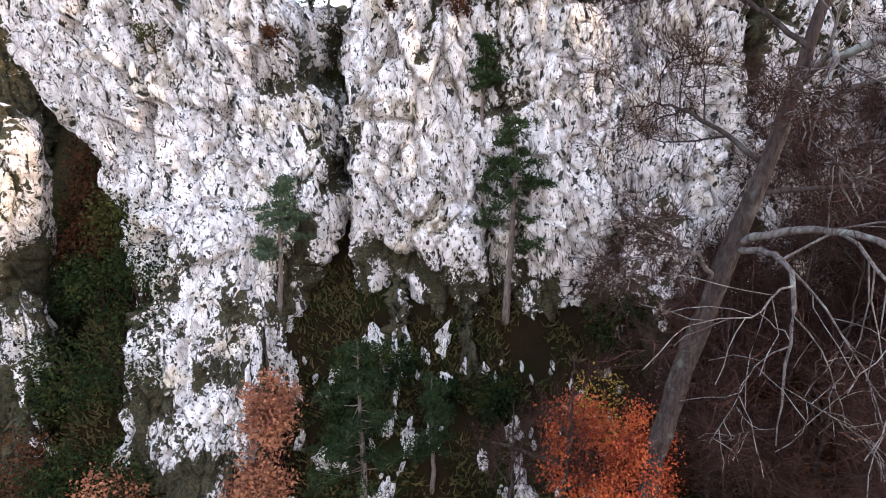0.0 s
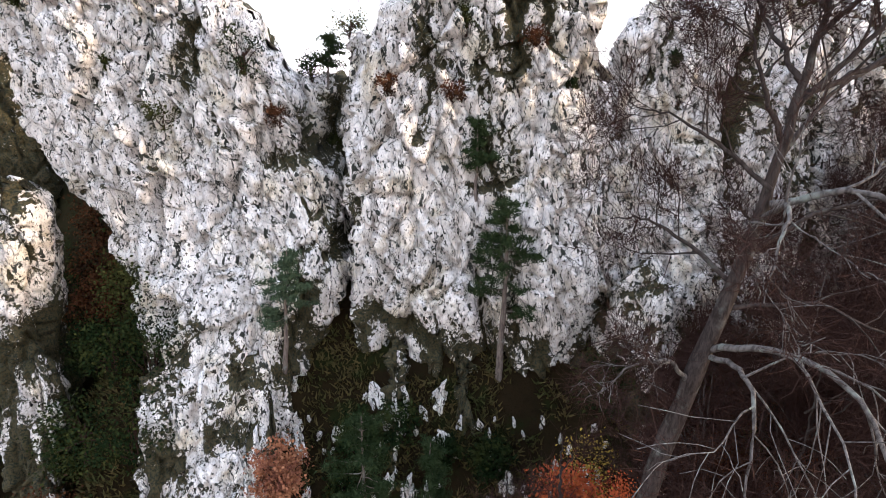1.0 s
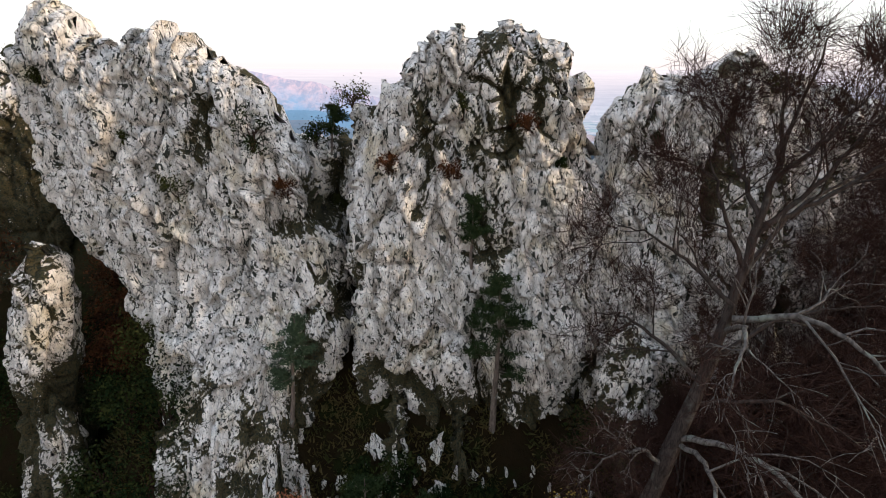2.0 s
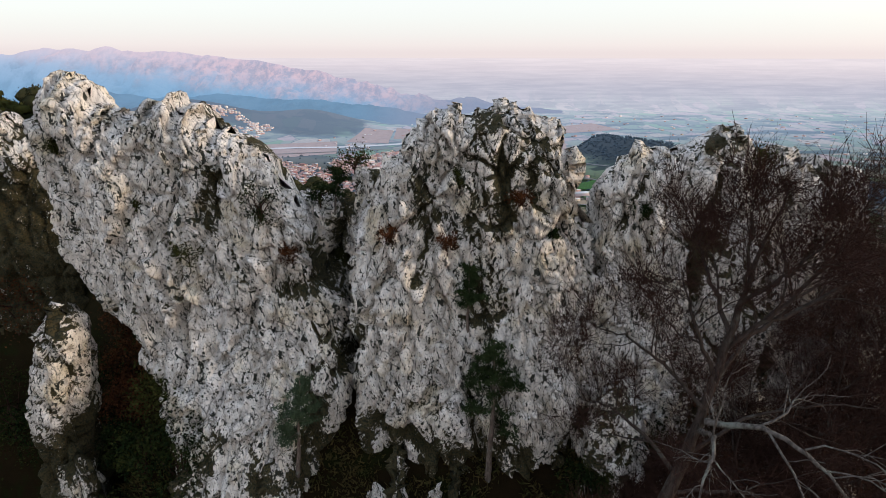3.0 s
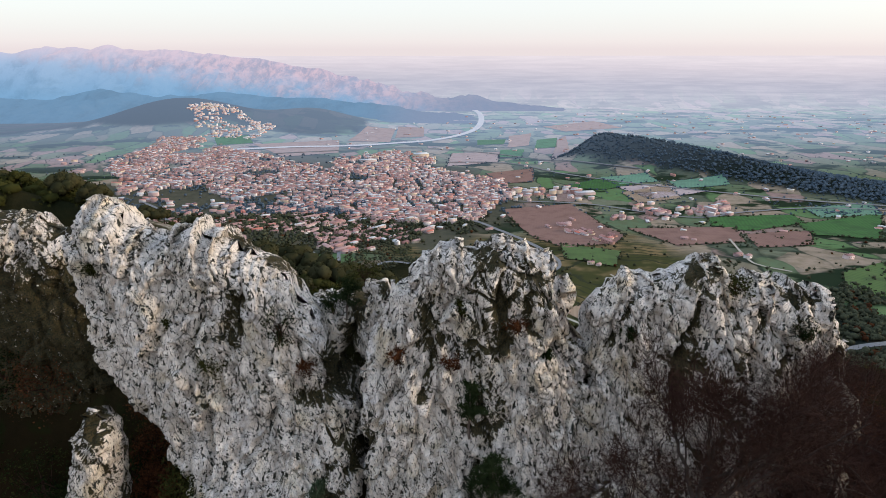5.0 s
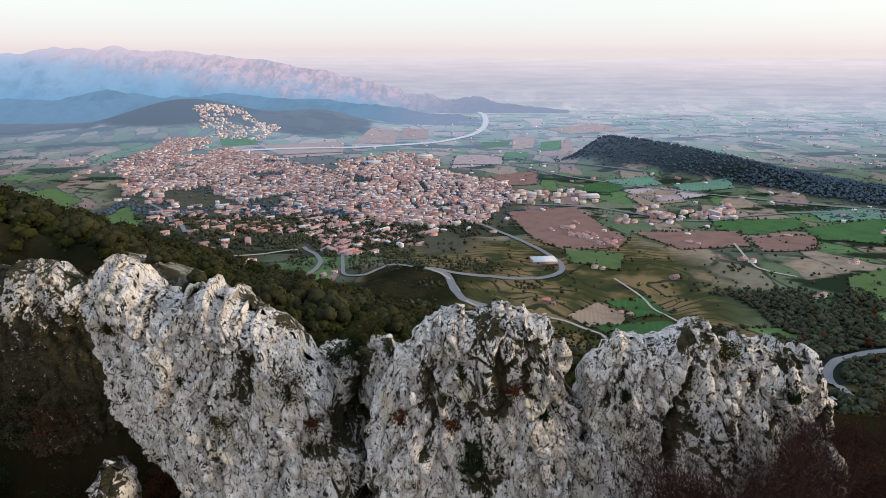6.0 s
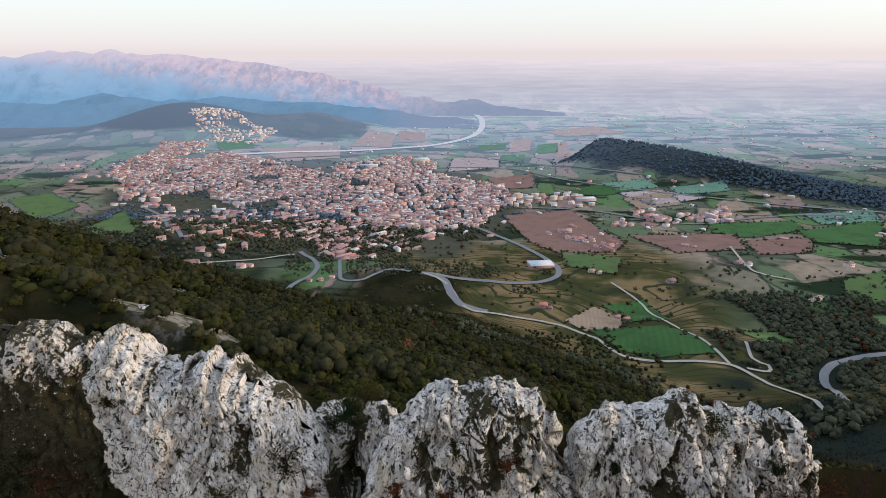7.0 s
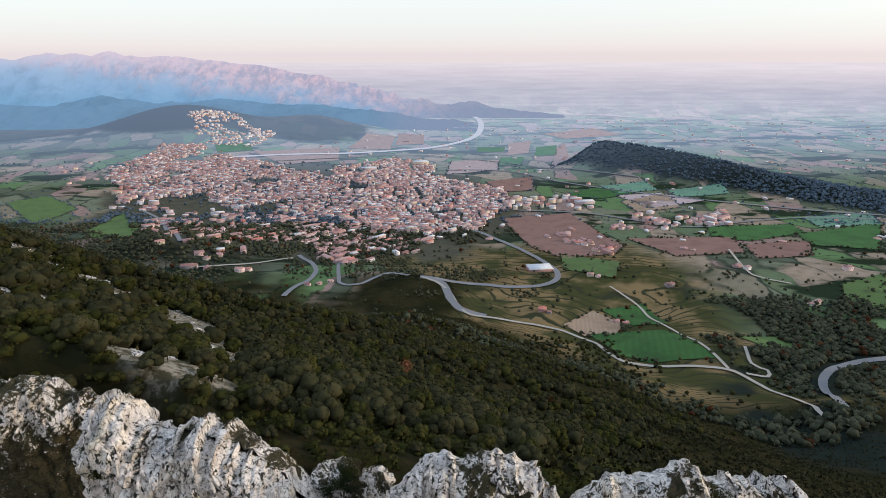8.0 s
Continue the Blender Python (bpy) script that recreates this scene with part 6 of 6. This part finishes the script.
def build_town():
    rng = np.random.default_rng(23)
    homes = []
    for poly, gap, turn, keep, (lo, hi), flat in DISTRICTS:
        for x, y, t in plots(rng, poly, gap, turn, keep):
            big = rng.random()
            w = min(gap * 1.15, 17) * rng.uniform(0.85, 1.2) * (1.9 if big > 0.93 else 1.0)
            d = min(gap * 1.0, 13) * rng.uniform(0.62, 0.95)
            homes.append((x, y, t + (math.pi / 2 if rng.random() < 0.18 else 0), w, d, lo + (hi - lo) * (1.15 if big > 0.93 else rng.random() ** 1.7), 0.0 if rng.random() < flat else rng.uniform(0.2, 0.38)))
    # farms spread over the plain
    for _ in range(420):
        y = 1250 + 2700 * rng.random() ** 0.8
        x = rng.uniform(-0.6, 0.85) * y
        if land_masks(np.array([x]), np.array([y]))["wood"][0] > 0.1:
            continue
        homes.append((x, y, rng.uniform(0, 3), rng.uniform(8, 20), rng.uniform(7, 11), rng.uniform(3.5, 6), rng.choice((0.0, 0.0, 0.3))))
    # single houses among the terraces and woods
    farmsteads = ((150, 787, 12), (160, 780, 7), (256, 762, 10), (268, 756, 8), (398, 925, 15), (568, 1030, 14), (580, 1016, 12), (611, 852, 15), (598, 846, 9), (775, 1020, 16), (270, 973, 11))
    edge_houses = ((283, 968, 9), (527, 1180, 15), (545, 1172, 9), (-380, 989, 16), (-368, 1000, 12), (-453, 1083, 13), (-470, 1060, 12), (-228, 884, 9), (-212, 898, 10), (-196, 915, 9))
    for x, y, w in farmsteads + edge_houses:
        d, h = 0.68 * w, 0.42 * w + 0.5
        homes.append((x, y, rng.uniform(-0.4, 0.6), w, d, h, 0.4))
    homes = np.array(homes, float)
    homes = homes[np.argsort(np.hypot(homes[:, 0], homes[:, 1]))]
    z = land_z(homes[:, 0], homes[:, 1])
    # nearest houses, each with its parts
    kinds = {}
    pane = mesh_of("window", np.array([(-0.55, 0, -0.7), (0.55, 0, -0.7), (0.55, 0, 0.7), (-0.55, 0, 0.7), (-0.55, -0.06, -0.7), (0.55, -0.06, -0.7), (0.55, -0.06, 0.7), (-0.55, -0.06, 0.7)]),
                   [(4, 5, 6, 7), (0, 1, 5, 4), (1, 2, 6, 5), (2, 3, 7, 6), (3, 0, 4, 7)], M_GLASS)
    stack = mesh_of("chimney", np.array([(x, y, q) for q in (0, 1.5) for x, y in ((-0.4, -0.4), (0.4, -0.4), (0.4, 0.4), (-0.4, 0.4))]),
                    [(0, 1, 5, 4), (1, 2, 6, 5), (2, 3, 7, 6), (3, 0, 4, 7), (4, 5, 6, 7)], M_WALL)
    for k in range(300):
        x, y, t, w, d, h, pitch = homes[k]
        key = (round(w / 3), round(d / 3), round(h / 2), pitch > 0)
        if key not in kinds:
            w2, d2, h2 = key[0] * 3, key[1] * 3, max(3.6, key[2] * 2)
            wv, wf, rv, rf = house_shape(w2, d2, h2, 0.4 if pitch > 0 else 0)
            kinds[key] = (mesh_of("wall", wv, wf, M_WALL), mesh_of("roof", rv, rf, M_TILE if pitch > 0 else M_FLATROOF), w2, d2, h2)
        wall, roof, w2, d2, h2 = kinds[key]
        house = thing("house", "plastered town house with a clay tile roof" if pitch > 0 else "plastered town house with a flat grey roof", "house", "houses of the town", pose(x, y, z[k], 0, 0, math.degrees(t)))
        part("wall", wall, house)
        r = part("roof", roof, house)
        if pitch > 0:
            part("chimney", stack, r, at=pose(w2 * 0.2, d2 * 0.15, h2 + 0.2 * d2 * 0.5))
        if k < 160:
            for q in range(3):
                part("window", pane, house, at=pose((q - 1) * w2 * 0.3, -d2 / 2 - 0.02, h2 * 0.62))
                part("window", pane, house, at=pose((q - 1) * w2 * 0.3, d2 / 2 + 0.02, h2 * 0.62, 0, 0, 180))
    # all the others
    vs, fs, slots, base = [], [], [], 0
    for k in range(300, len(homes)):
        x, y, t, w, d, h, pitch = homes[k]
        wv, wf, rv, rf = house_shape(w, d, h, pitch)
        c, s = math.cos(t), math.sin(t)
        for v, f, slot in ((wv, wf, 0), (rv, rf, 1 if pitch else 2)):
            q = np.stack((x + v[:, 0] * c - v[:, 1] * s, y + v[:, 0] * s + v[:, 1] * c, z[k] + v[:, 2]), 1)
            vs.append(q)
            fs.append(f + base)
            slots += [slot] * len(f)
            base += len(v)
    ob = new("town_houses", mesh_of("town_houses", np.concatenate(vs), np.concatenate(fs), [M_WALL, M_TILE, M_FLATROOF], slots=slots))
    tagged(ob, "crowded town of plastered houses with clay tile roofs", "town", kind="stuff")
    # the white shed by the ring road, and the great hall in the town
    for x, y, t, w, d, h in ((184, 1018, 0.12, 46, 30, 7), (-95, 2321, 0.3, 60, 40, 16), (430, 1690, 0.1, 60, 24, 8), (-300, 2230, 0.1, 70, 26, 8)):
        wv, wf, rv, rf = house_shape(w, d, h, 0)
        hall = thing("hall", "long pale hall with a flat white roof", "building", "halls at the edge of town", pose(*on_land(x, y, 0.0), 0, 0, math.degrees(t)))
        part("wall", mesh_of("wall", wv, wf, M_WALL), hall)
        part("roof", mesh_of("roof", rv, rf, M_FLATROOF), hall)


build_town()


# Haze is put into the leaf colours: valley trees paler, distant ones also bluer.
M_HAZED_OAK = leaf_material("haze_blue_tree_leaves", (0.060, 0.085, 0.110), (0.095, 0.125, 0.150))
M_VALLEY = leaf_material("valley_tree_leaves", (0.030, 0.036, 0.022), (0.085, 0.090, 0.052), (0.046, 0.044, 0.028))


def valley_trees():
    """Trees in the valley: gardens of the town, hedges, the wooded ridge and the dark woods."""
    rng = np.random.default_rng(29)
    n = 85000
    y = 260 + 2120 * rng.random(n)
    x = rng.uniform(-0.85, 0.9, n) * y
    m = land_masks(x, y)
    p = np.stack((x * 0.006, y * 0.006, 0 * x), 1)
    chance = np.where(y < 480, np.where(land_z(x, y) < floor_z(x, y) + 25, 0.7, 0.0), 1.2 * m["wood"] + 0.04) + 0.8 * smooth(480, 500, y) * smooth(0.25, 0.45, fbm(p, 4, 83)) * (1 - smooth(1400, 1700, y))
    for poly, *_ in DISTRICTS[:2]:
        chance = np.where(inside(poly, x, y), 0.45, chance)
    chance = np.where(inside(DISTRICTS[2][0], x, y), 1.0, chance)
    for poly in ([(205, 712), (307, 721), (327, 603), (215, 615)], [(225, 690), (330, 560), (350, 440), (270, 430), (225, 520)], [(163, 1513), (363, 1572), (413, 1231), (368, 1144), (250, 1100), (205, 1190)], [(444, 1311), (711, 1323), (656, 1166), (490, 1120)],
                 [(685, 1422), (925, 1454), (910, 1368), (731, 1283)], [(881, 1355), (1179, 1472), (972, 1194), (852, 1241)], [(-1342, 1687), (-1261, 1775), (-1072, 1613), (-1091, 1448)], [(-911, 1374), (-916, 1570), (-738, 1291)]):
        chance = np.where(inside(poly, x, y), 0.0, chance)
    for line, width in ROAD_LINES:
        for a in line[::2]:
            chance = np.where((x - a[0]) ** 2 + (y - a[1]) ** 2 < (width / 2 + 9) ** 2, 0.0, chance)
    keep = rng.random(n) < chance * 0.62
    hedge = np.array([p for p in FIELD_EDGES if rng.random() < 0.55])
    hedge = hedge + 3.0 * rng.normal(size=hedge.shape)
    hedge = hedge[hedge[:, 1] < 2380]
    x, y = np.concatenate((x[keep], hedge[:, 0])), np.concatenate((y[keep], hedge[:, 1]))
    z = land_z(x, y)
    per = 8
    s = (1.5 + 1.9 * rng.random(len(x)) ** 1.5) * (1 + 0.5 * land_masks(x, y)["urban"]) * (1 + 0.55 * land_masks(x, y)["wood"])
    d = rng.normal(size=(len(x), per, 3)) * np.array((0.75, 0.75, 0.6))
    pts = np.stack((x, y, z + 1.1 * s), 1)[:, None] + d * s[:, None, None]
    pick = rng.random(len(x))
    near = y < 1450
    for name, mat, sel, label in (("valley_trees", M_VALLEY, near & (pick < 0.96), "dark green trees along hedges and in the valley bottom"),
                                  ("distant_valley_trees", M_HAZED_OAK, ~near & (pick < 0.94), "distant trees and ridge woods, haze blue put into their leaf colour"),
                                  ("autumn_valley_trees", M_BROWN, near & (pick >= 0.96), "brown autumn trees along the hedges")):
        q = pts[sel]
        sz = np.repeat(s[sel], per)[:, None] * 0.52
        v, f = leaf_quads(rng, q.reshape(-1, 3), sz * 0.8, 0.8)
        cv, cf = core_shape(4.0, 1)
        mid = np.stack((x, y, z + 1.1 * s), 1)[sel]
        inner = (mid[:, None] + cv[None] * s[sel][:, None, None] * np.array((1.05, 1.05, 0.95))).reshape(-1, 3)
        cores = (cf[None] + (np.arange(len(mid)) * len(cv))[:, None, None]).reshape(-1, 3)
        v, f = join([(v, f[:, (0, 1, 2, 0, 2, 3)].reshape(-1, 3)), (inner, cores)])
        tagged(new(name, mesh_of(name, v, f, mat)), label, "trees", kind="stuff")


valley_trees()
